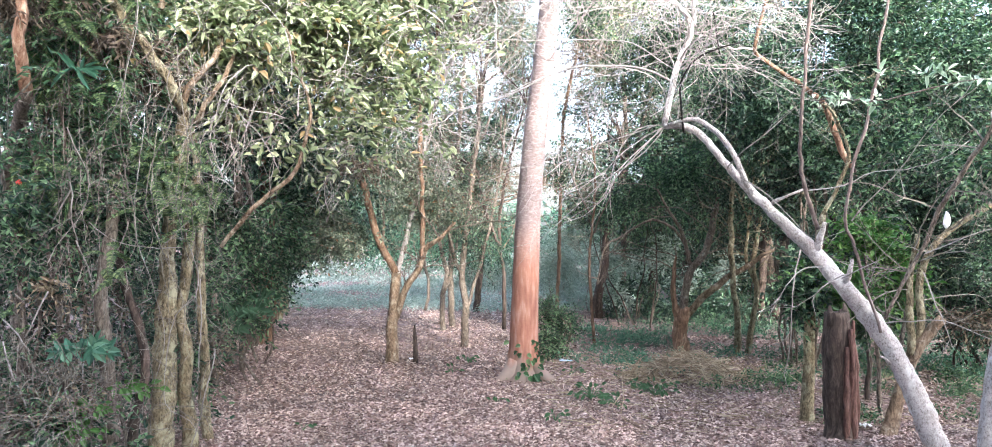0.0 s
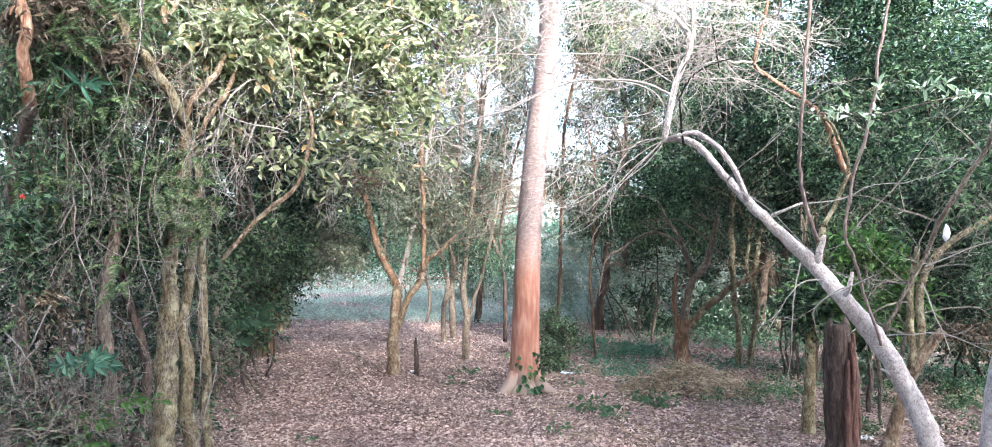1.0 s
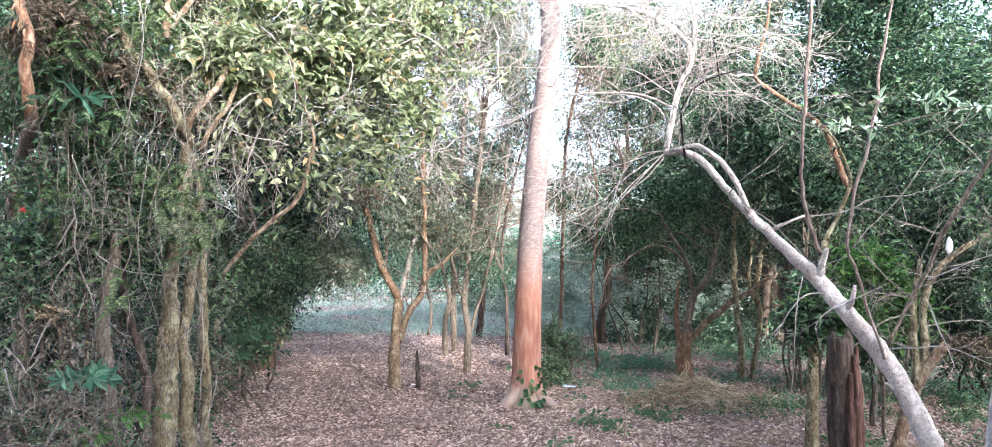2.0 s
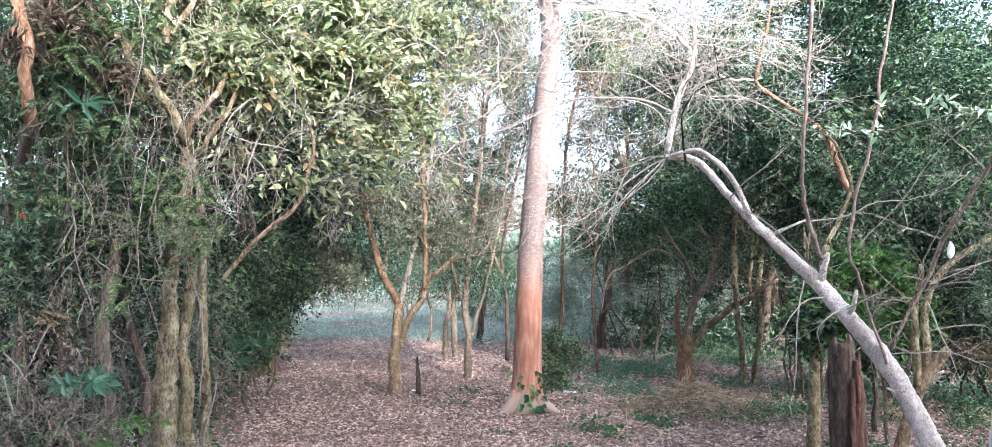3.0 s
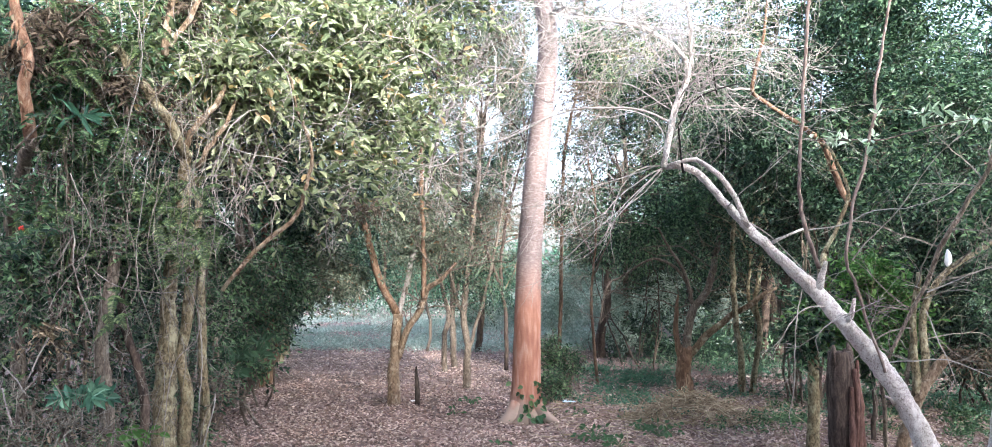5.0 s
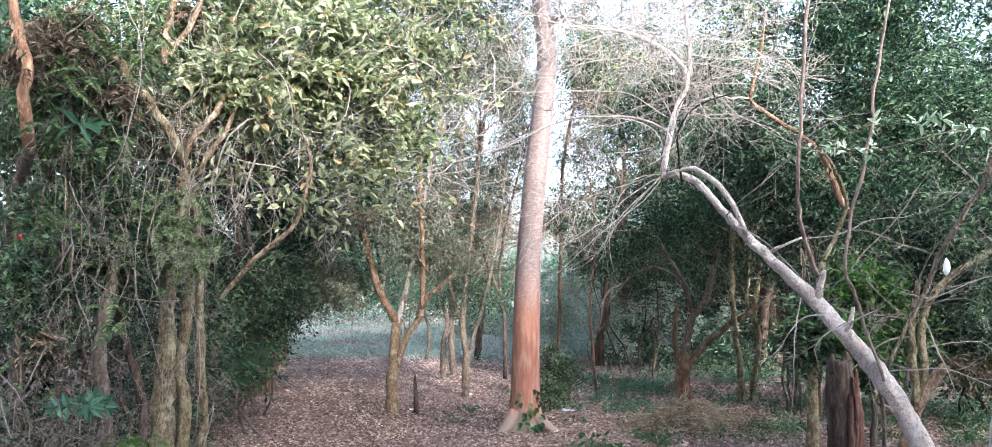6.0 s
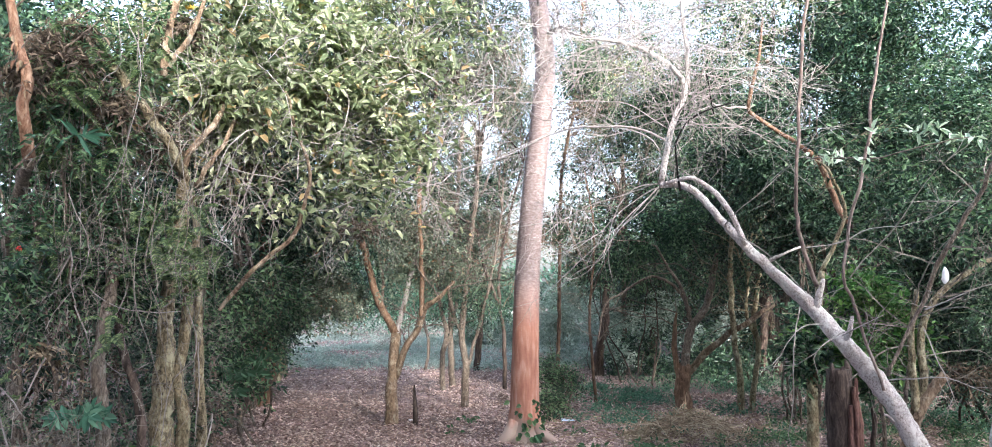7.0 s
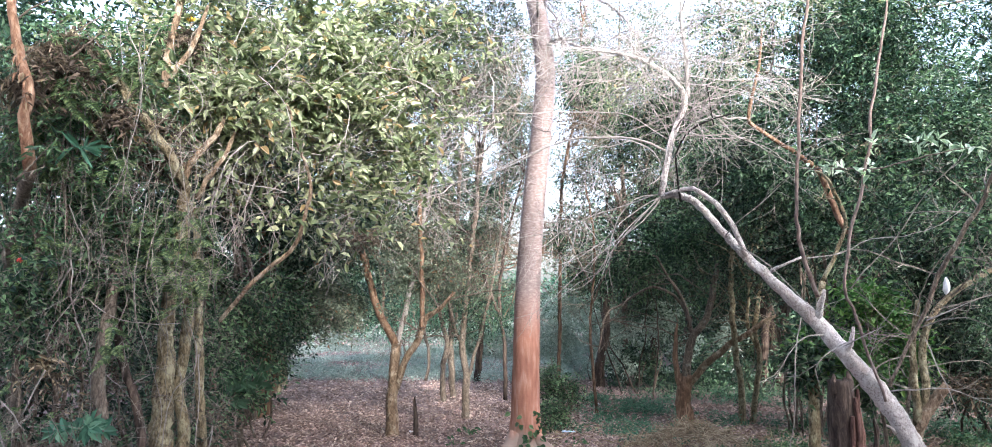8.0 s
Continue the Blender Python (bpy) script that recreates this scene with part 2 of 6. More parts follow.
def tube(line, radii, sides=8, knob=0.0):
    """A tapered round limb along a line, closed at both ends."""
    line = np.asarray(line, float)
    n = len(line)
    r = np.interp(np.linspace(0, 1, n), np.linspace(0, 1, len(radii)), radii)
    tan = unit(np.gradient(line, axis=0))
    mean = np.abs(tan.mean(0))
    ref = np.eye(3)[int(np.argmin(mean))]
    u = unit(ref - tan * (tan @ ref)[:, None])
    v = np.cross(tan, u)
    ang = np.linspace(0, 2 * np.pi, sides, endpoint=False)
    rr = np.repeat(r[:, None], sides, 1)
    if knob:
        ph = R.uniform(0, 6.28, 4)
        s = np.linspace(0, n * 0.35, n)[:, None]
        rr = rr * (1 + knob * (np.sin(2 * ang + ph[0] + s * 0.7) * 0.5 + np.sin(3 * ang + ph[1] - s * 0.5) * 0.4) + knob * 0.7 * R.normal(0, 0.6, rr.shape))
    ring = line[:, None] + rr[..., None] * (np.cos(ang)[None, :, None] * u[:, None] + np.sin(ang)[None, :, None] * v[:, None])
    ring = np.concatenate([line[None, :1].repeat(sides, 1).reshape(1, sides, 3), ring, line[None, -1:].repeat(sides, 1).reshape(1, sides, 3)])
    n += 2
    i = np.arange(n - 1)[:, None] * sides
    j = np.arange(sides)[None]
    k = (j + 1) % sides
    faces = np.stack([i + j, i + k, i + sides + k, i + sides + j], -1).reshape(-1, 4)
    return ring.reshape(-1, 3), faces


def joined(pieces):
    verts, faces, at = [], [], 0
    for v, f in pieces:
        verts.append(v)
        faces.append(f + at)
        at += len(v)
    return np.vstack(verts), np.vstack(faces)


def limb(parent, name, points, radii, mat, sides=10, wobble=0.008, knob=0.06, label="", step=0.07):
    line = curve(points, step, wobble)
    v, f = tube(line, np.array(radii) * GIRTH.get(parent.name.split(".")[0], 1.0), sides, knob)
    limb.made = part(name, v, f, mat, parent, label, True)
    return line


def grow(out, p, d, length, r, level, spread=0.8, droop=0.0, wob=0.16, kids=5, step=0.07):
    """A branch that wanders, with side branches; its lines are added to out."""
    n = max(4, int(length / step))
    d = unit(np.array(d, float))
    line = [np.array(p, float)]
    for _ in range(n):
        d = unit(d + R.normal(0, wob, 3) - np.array((0, 0, droop)))
        line.append(line[-1] + d * length / n)
    line = np.array(line)
    out.append((line, r, r * 0.4, level))
    if level > 0:
        for _ in range(kids):
            i = R.integers(max(1, n // 5), n)
            way = unit(line[i + 1] - line[i] if i < n else d)
            side = unit(np.cross(way, R.normal(0, 1, 3)))
            grow(out, line[i], way * 0.7 + side * spread, length * R.uniform(0.35, 0.7), r * (1 - 0.6 * i / n) * 0.6, level - 1, spread, droop, wob, kids, step)
    return out


def twig_mesh(lines, thin=0.0015):
    return joined([tube(l, (max(a, thin), max(b, thin)), 5 if a > 0.008 else 3) for l, a, b, _ in lines])


def leaf_mesh(p, d, n, length, width, fold=0.3, curl=0.15, simple=False):
    """Leaves as folded, pointed blades with a midrib."""
    d = unit(d)
    s = unit(np.cross(d, n))
    n = np.cross(s, d)
    L, W = length[:, None], width[:, None]
    if simple:
        v = np.stack([p, p + d * L * 0.45 + s * W * 0.5 + n * W * fold, p + d * L - n * L * curl, p + d * L * 0.45 - s * W * 0.5 + n * W * fold], 1)
        base = np.arange(len(p))[:, None] * 4
        return v.reshape(-1, 3), base + np.arange(4)
    tip = p + d * L - n * L * curl
    v = np.stack([p,
                  p + d * L * 0.28 + s * W * 0.46 + n * W * fold, p + d * L * 0.66 + s * W * 0.4 + n * (W * fold - L * curl * 0.4),
                  tip,
                  p + d * L * 0.66 - s * W * 0.4 + n * (W * fold - L * curl * 0.4), p + d * L * 0.28 - s * W * 0.46 + n * W * fold], 1)
    base = np.arange(len(p))[:, None] * 6
    f = np.stack([base + np.array((0, 1, 2, 3)), base + np.array((0, 3, 4, 5))], 1)
    return v.reshape(-1, 3), f.reshape(-1, 4)


def sprays(centres, axes, length, count, leaf, width, droop=0.25, simple=False, jitter=0.4):
    """Leafy shoots: a thin stem and leaves on alternating sides of it. Returns leaves and stems."""
    c, a = np.asarray(centres, float), unit(np.asarray(axes, float))
    N = len(c)
    side = unit(np.cross(a, R.normal(0, 1, (N, 3)) + np.array((0, 0, 2.0))))
    t = np.linspace(-0.35, 0.6, count)
    ln = length * R.uniform(0.7, 1.3, N)
    sag = np.array((0, 0, -1.0)) * droop
    p = c[:, None] + a[:, None] * (t[None, :, None] * ln[:, None, None]) + sag * (t[None, :, None] + 0.35) ** 2 * ln[:, None, None]
    sign = np.where(np.arange(count) % 2, 1.0, -1.0)[None, :, None]
    d = a[:, None] * 0.6 + side[:, None] * sign * 0.9 + R.normal(0, jitter, (N, count, 3)) + sag * 0.7
    n = np.array((0, -0.55, 0.8)) + R.normal(0, 0.55, (N, count, 3))
    L = leaf * R.uniform(0.6, 1.25, (N, count))
    leaves = leaf_mesh(p.reshape(-1, 3), d.reshape(-1, 3), n.reshape(-1, 3), L.ravel(), (L * width * R.uniform(0.8, 1.2, L.shape)).ravel(), simple=simple)
    rad = 0.0022 if not simple else 0.003
    if simple:
        p, a, N = p[::5], a[::5], len(a[::5])
    u = unit(np.cross(a, np.array((0.3, 0.2, 1.0))))
    w = np.cross(a, u)
    rings = []
    for k in (0, count // 2, count - 1):
        for q in range(3):
            rings.append(p[:, k] + rad * (np.cos(2.1 * q) * u + np.sin(2.1 * q) * w))
    sv = np.stack(rings, 1).reshape(-1, 3)
    base = np.arange(N)[:, None] * 9
    sf = np.concatenate([base + np.array((i, (i % 3 == 2) and i - 2 or i + 1, ((i % 3 == 2) and i - 2 or i + 1) + 3, i + 3)) for i in range(6)])
    return leaves, (sv, sf)


def blob(centre, size, n, gap=0.0, grain=0.9, shell=0.5):
    """Points inside a lumpy ellipsoid, thinned by noise so that it has holes, and their outward ways."""
    q = unit(R.normal(0, 1, (n * 3, 3))) * (R.uniform(0, 1, (n * 3, 1)) ** shell)
    p = np.array(centre) + q * np.array(size)
    keep = [noise.noise(Vector(v / grain)) > gap for v in p]
    p, q = p[keep][:n], q[keep][:n]
    return p, q


def crown(parent, blobs, leaf, width, mat, more=1.0, per=0.0, spray=0.3, count=9, gap=0.0, grain=0.9, droop=0.25, simple=False, flat=0.5, floor=0.04, stem="grey"):
    """The foliage of a tree or shrub: leafy shoots inside lumpy volumes given as (centre, size, number of shoots)."""
    ps, qs = [], []
    for c, s, n in blobs:
        p, q = blob(c, s, int(n * more), gap, grain)
        ps.append(p)
        qs.append(q)
    p, q = np.vstack(ps), np.vstack(qs)
    ok = p[:, 2] > floor
    p, q = p[ok], q[ok]
    axes = q * 0.8 + R.normal(0, 0.6, p.shape) * np.array((1, 1, flat)) + np.array((0, 0, per))
    lv, st = sprays(p, axes, spray, count, leaf, width, droop, simple)
    part("crown", *lv, mat, parent, kind="stuff")
    part("foliage_stem", *st, stem, parent, kind="stuff")


def height(x, y):
    return 0.035 * noise.noise(Vector((x * 0.5, y * 0.5, 3.0))) + 0.012 * noise.noise(Vector((x * 2.3, y * 2.3, 8.0)))


# ---- ground ----
def build_ground():
    xs = np.sinh(np.linspace(-1, 1, 161) * 8.0) / np.sinh(8.0) * 2400
    ys = np.sinh(np.linspace(-0.72, 1, 191) * 8.0) / np.sinh(8.0) * 2400 + 7
    grid = np.array([(x, y, height(x, y) - 0.01) for y in ys for x in xs])
    i = (np.arange(len(ys) - 1)[:, None] * len(xs) + np.arange(len(xs) - 1)[None]).reshape(-1, 1)
    whole("ground", (0, 0, 0), grid, i + np.array((0, 1, len(xs) + 1, len(xs))), "soil", "brown forest soil under fallen leaves", "ground", kind="structure", smooth=True)


def hedge_line(y):
    """How far to the side the thicket beside the path begins."""
    return np.interp(y, (0, 4, 6, 14, 21, 34), (-2.0, -1.9, -2.05, -3.8, -4.9, -6.5))


def build_litter():
    n = 300000
    y = 3.8 * np.exp(R.uniform(0, 1, n) ** 1.3 * np.log(36 / 3.8))
    x = R.uniform(-0.66, 0.68, n) * y
    bare = np.array([noise.noise(Vector((a * 0.8, b * 0.8, 1))) for a, b in zip(x, y)])
    green = (x > 0.9 + 0.05 * y) & (y > 7.4)
    keep = (x > hedge_line(y) - 1.2) & ~((x > 2.4) & (y > 13.2)) & (R.uniform(0, 1, n) < np.where(green, 0.97, 1.0)) & (bare > -0.85)
    x, y = x[keep], y[keep]
    z = np.array([height(a, b) for a, b in zip(x, y)]) + R.uniform(0, 0.012, len(x))
    a = R.uniform(0, 6.28, len(x))
    d = np.stack([np.cos(a), np.sin(a), R.normal(0, 0.22, len(x))], 1)
    up = np.stack([R.normal(0, 0.35, len(x)), R.normal(0, 0.35, len(x)), np.ones(len(x))], 1)
    L = R.uniform(0.022, 0.056, len(x)) * (1 + np.clip(y - 10, 0, 20) * 0.04)
    pos, wide, near = np.stack([x, y, z], 1), L * R.uniform(0.35, 0.6, len(x)), y < 5.4
    v, f = joined([leaf_mesh(pos[q], d[q], up[q], L[q], wide[q], 0.25, 0.25, s) for q, s in ((near, False), (~near, True))])
    whole("leaf_litter", (0, 7, 0), v, f, "litter", "pinkish brown fallen leaves covering the forest floor", "fallen leaves", kind="stuff")


build_ground()
build_litter()


# ---- the tall smooth tree ----
def build_tall_tree():
    t = thing("tall_tree", (0.34, 9.16, 0), "tall smooth-barked tree, red-brown below and pale pink above", "tree")
    line = curve([(0.32, 9.15, -0.07), (0.34, 9.15, 0.26), (0.35, 9.15, 0.82), (0.39, 9.20, 1.87), (0.47, 9.25, 2.80), (0.61, 9.30, 4.10), (0.56, 9.40, 4.84), (0.45, 9.50, 5.66), (0.42, 9.60, 7.89)], 0.05, 0.0)
    n = len(line)
    r = np.interp(np.linspace(0, 1, n), (0, 0.015, 0.05, 0.12, 0.25, 0.6, 1), (0.26, 0.205, 0.162, 0.15, 0.137, 0.11, 0.06))
    v, f = tube(line, r, 28, 0.012)
    part("trunk", v, f, "tall", t, smooth=True)
    for pts, r0 in (([(0.24, 9.06, 0.2), (0.17, 9.02, 0.07), (0.09, 8.98, 0.0), (0.03, 8.95, -0.06)], 0.085), ([(0.44, 9.06, 0.18), (0.54, 9.02, 0.06), (0.64, 8.98, 0.01), (0.74, 8.96, -0.06)], 0.075), ([(0.38, 9.04, 0.1), (0.40, 8.95, 0.01), (0.42, 8.88, -0.05)], 0.05)):
        limb(t, "root", pts, (r0, r0 * 0.95, r0 * 0.7, 0.03), "tall", 12, 0.004, 0.08)
    out = []
    for k in range(12):
        i = int(n * R.uniform(0.5, 0.98))
        grow(out, line[i], (R.normal(0, 1), R.normal(0, 0.7), 0.4), R.uniform(0.8, 2.2), 0.02, 2, 0.9, 0.03)
    part("twig_spray", *twig_mesh(out), "twig", t, "", kind="stuff")
    ivy, up, d = [], [], []
    for k in range(34):
        h, x = R.uniform(0.0, 1.0) ** 1.4 * 0.42, R.normal(0.42, 0.09)
        ivy.append(np.array((x, 9.15 - math.sqrt(max(0.0, 0.19 ** 2 - (x - 0.34) ** 2)) - 0.03 - (0.08 if h < 0.12 else 0.0), 0.02 + h)))
        up.append((R.normal(0, 0.3), -1.0, 0.6))
        d.append((R.normal(0, 0.7), R.normal(0, 0.2), -0.3))
    L = R.uniform(0.06, 0.1, 34)
    part("ivy", *leaf_mesh(np.array(ivy), np.array(d), np.array(up), L, L * 0.8, 0.25, 0.3), "leaf_ivy", t, "green ivy round the foot")


build_tall_tree()


# ---- the forked tree beside the path ----
def build_forked_tree():
    t = thing("forked_tree", (-1.25, 10.18, 0), "forked tan-barked small tree beside the path", "tree")
    limb(t, "trunk", [(-1.25, 10.30, -0.07), (-1.25, 10.30, 0.41), (-1.23, 10.30, 0.80), (-1.21, 10.30, 1.11)], (0.135, 0.105, 0.095, 0.085), "tan", 14, 0.006)
    arms = [
        ([(-1.21, 10.30, 1.10), (-1.34, 10.30, 1.35), (-1.49, 10.20, 1.74), (-1.62, 10.10, 2.28), (-1.79, 10.00, 2.73), (-1.99, 9.90, 3.25), (-2.01, 9.80, 3.92), (-2.00, 9.80, 4.83)], (0.075, 0.06, 0.05, 0.045, 0.035), "orange"),
        ([(-1.20, 10.30, 1.10), (-1.14, 10.35, 1.35), (-1.04, 10.40, 1.75), (-0.95, 10.40, 2.23), (-0.84, 10.40, 2.87), (-0.59, 10.40, 3.67), (-0.18, 10.50, 4.42), (0.06, 10.60, 5.28)], (0.05, 0.045, 0.042, 0.038, 0.02), "twig"),
        ([(-1.21, 10.30, 0.56), (-1.09, 10.25, 0.88), (-0.94, 10.20, 1.12), (-0.84, 10.20, 1.39), (-0.66, 10.10, 1.53), (-0.47, 10.10, 1.74)], (0.07, 0.065, 0.06, 0.045, 0.02), "tan"),
        ([(-0.87, 10.20, 1.28), (-0.88, 10.20, 1.82), (-0.91, 10.20, 2.53), (-0.90, 10.20, 3.23), (-0.72, 10.20, 4.02), (-0.65, 10.20, 4.97)], (0.045, 0.04, 0.04, 0.035, 0.02), "orange"),
        ([(-1.38, 10.30, 1.39), (-1.39, 10.40, 1.83), (-1.49, 10.50, 2.47), (-1.44, 10.60, 3.38)], (0.03, 0.025, 0.02, 0.012), "grey"),
        ([(-1.10, 10.30, 1.35), (-1.09, 10.50, 1.91), (-1.15, 10.60, 2.65)], (0.025, 0.02, 0.012), "grey"),
    ]
    out = []
    for pts, radii, mat in arms:
        line = limb(t, "limb", pts, radii, mat, 10)
        for k in range(5):
            i = int(len(line) * R.uniform(0.45, 0.98))
            grow(out, line[i], (R.normal(0, 1), R.normal(0, 1), 0.4), R.uniform(0.5, 1.3), 0.011, 2, 0.9, 0.02, kids=4)
    part("twig_spray", *twig_mesh(out), "grey", t, "", kind="stuff")
    pale = []
    for c, w in (((-0.72, 10.20, 4.02), 0.5), ((-0.33, 10.30, 4.29), 0.5), ((-0.64, 10.20, 3.31), 0.45), ((-0.09, 10.30, 3.65), 0.5), ((0.14, 10.40, 4.40), 0.5), ((-1.01, 10.00, 3.51), 0.4), ((-0.17, 10.30, 2.94), 0.35), ((-0.31, 10.30, 5.16), 0.5), ((0.18, 10.40, 4.85), 0.5), ((-0.71, 10.20, 4.55), 0.4)):
        for k in range(3):
            grow(pale, np.array(c) + R.normal(0, w, 3) * np.array((1, 0.5, 0.8)), (R.normal(0, 1), R.normal(0, 0.5), R.normal(0.1, 0.6)), R.uniform(0.5, 1.2), 0.007, 2, 0.85, 0.02, 0.17, kids=4, step=0.12)
    part("bare_spray", *twig_mesh(pale, 0.0024), "twig", t, "fine pale leafless twigs", kind="stuff")
    crown(t, [((-1.73, 10.20, 2.37), (0.8, 0.7, 0.5), 130), ((-2.07, 10.40, 1.66), (0.7, 0.6, 0.45), 150), ((-1.47, 10.60, 1.91), (0.9, 0.6, 0.5), 150), ((-0.82, 10.60, 2.16), (0.7, 0.6, 0.6), 110), ((-1.14, 10.50, 3.53), (1.2, 0.8, 0.8), 120), ((-1.43, 10.20, 4.65), (1.5, 0.9, 0.8), 260), ((-0.36, 10.4, 5.42), (0.8, 0.6, 0.6), 130), ((-1.15, 10.2, 5.59), (0.8, 0.6, 0.5), 120), ((0.46, 10.6, 5.75), (0.6, 0.5, 0.5), 70)], 0.055, 0.42, "leaf_grey", 2.5, spray=0.3, gap=0.02, simple=True)


build_forked_tree()


# ---- the leaning dead tree ----
def build_leaning_tree():
    t = thing("leaning_tree", (3.10, 5.63, 0), "leaning half-dead tree with pale flaking bark and bare twigs", "tree")
    line = limb(t, "trunk", [(3.11, 5.62, -0.07), (3.05, 5.70, 0.15), (2.93, 5.80, 0.52), (2.78, 5.85, 0.84), (2.51, 5.95, 1.22), (2.24, 6.05, 1.56), (1.98, 6.15, 1.84), (1.77, 6.25, 2.10), (1.59, 6.30, 2.33), (1.44, 6.35, 2.42), (1.32, 6.40, 2.42)],
                (0.125, 0.112, 0.104, 0.098, 0.092, 0.083, 0.07, 0.055, 0.045, 0.04, 0.035), "pale", 26, 0.005, 0.1, step=0.025)
    # second strand beside the bend
    limb(t, "limb", [(1.89, 6.15, 1.93), (1.80, 6.10, 2.14), (1.68, 6.10, 2.31), (1.52, 6.20, 2.45), (1.34, 6.35, 2.43)], (0.03, 0.03, 0.028, 0.025, 0.02), "pale", 10)
    up = limb(t, "limb", [(1.32, 6.40, 2.42), (1.36, 6.40, 2.61), (1.42, 6.45, 2.87), (1.52, 6.50, 3.09), (1.55, 6.50, 3.24), (1.42, 6.50, 3.42), (1.19, 6.50, 3.55), (0.85, 6.60, 3.66)], (0.036, 0.037, 0.037, 0.036, 0.032, 0.026, 0.02, 0.012), "pale", 12, 0.004)
    up2 = limb(t, "limb", [(1.57, 6.50, 3.23), (1.59, 6.60, 3.52), (1.59, 6.70, 4.01), (1.62, 6.80, 4.69)], (0.03, 0.026, 0.022, 0.012), "twig", 8)
    limb(t, "stub", [(2.27, 6.05, 1.91), (2.13, 6.05, 1.86), (2.07, 6.10, 1.82)], (0.012, 0.014, 0.025), "pale", 8)
    limb(t, "stub", [(2.35, 6.00, 1.47), (2.36, 5.95, 1.57), (2.38, 5.90, 1.67)], (0.045, 0.035, 0.02), "pale", 10)
    limb(t, "stub", [(2.51, 5.90, 1.24), (2.52, 5.85, 1.33), (2.53, 5.85, 1.41)], (0.03, 0.025, 0.015), "pale", 8)
    limb(t, "stub", [(2.78, 5.80, 0.67), (2.71, 5.75, 0.72), (2.66, 5.70, 0.74)], (0.02, 0.012, 0.006), "pale", 6)
    limb(t, "black_shoot", [(1.45, 6.30, 2.36), (1.42, 6.25, 2.49), (1.41, 6.20, 2.72), (1.52, 6.20, 2.89), (1.71, 6.20, 2.99), (1.84, 6.20, 3.03)], (0.014, 0.012, 0.011, 0.01, 0.006), "black", 8, label="blackened curved shoot")
    limb(t, "black_shoot", [(1.71, 6.25, 2.95), (1.67, 6.20, 3.11), (1.65, 6.20, 3.25)], (0.006, 0.008, 0.007), "black", 6, label="blackened curved shoot")
    # two upright reddish shoots
    s1 = limb(t, "upright_shoot", [(2.34, 5.95, 1.62), (2.26, 5.90, 1.78), (2.18, 5.85, 2.03), (2.16, 5.80, 2.34), (2.19, 5.80, 2.74), (2.23, 5.80, 3.19), (2.27, 5.80, 3.58), (2.36, 5.80, 4.06), (2.40, 5.80, 4.54)], (0.024, 0.02, 0.0185, 0.017, 0.0165, 0.014), "shoot", 10)
    s2 = limb(t, "upright_shoot", [(2.72, 5.80, 0.89), (2.57, 5.75, 1.27), (2.49, 5.70, 1.54), (2.41, 5.65, 1.69), (2.45, 5.65, 1.93), (2.50, 5.60, 2.23), (2.59, 5.60, 2.62), (2.65, 5.60, 3.01), (2.81, 5.60, 3.78), (2.87, 5.60, 4.25)], (0.015, 0.016, 0.017, 0.017, 0.014, 0.012, 0.009), "shoot", 10)
    limb(t, "limb", [(1.41, 6.45, 2.77), (1.25, 6.45, 2.85), (1.04, 6.55, 2.91), (0.75, 6.6, 2.92), (0.45, 6.7, 2.87), (0.08, 6.8, 2.71), (-0.23, 6.9, 2.64), (-0.56, 7.0, 2.53), (-0.88, 7.0, 2.41)], (0.015, 0.013, 0.012, 0.011, 0.01, 0.009, 0.008, 0.006, 0.004), "twig", 8, 0.006)
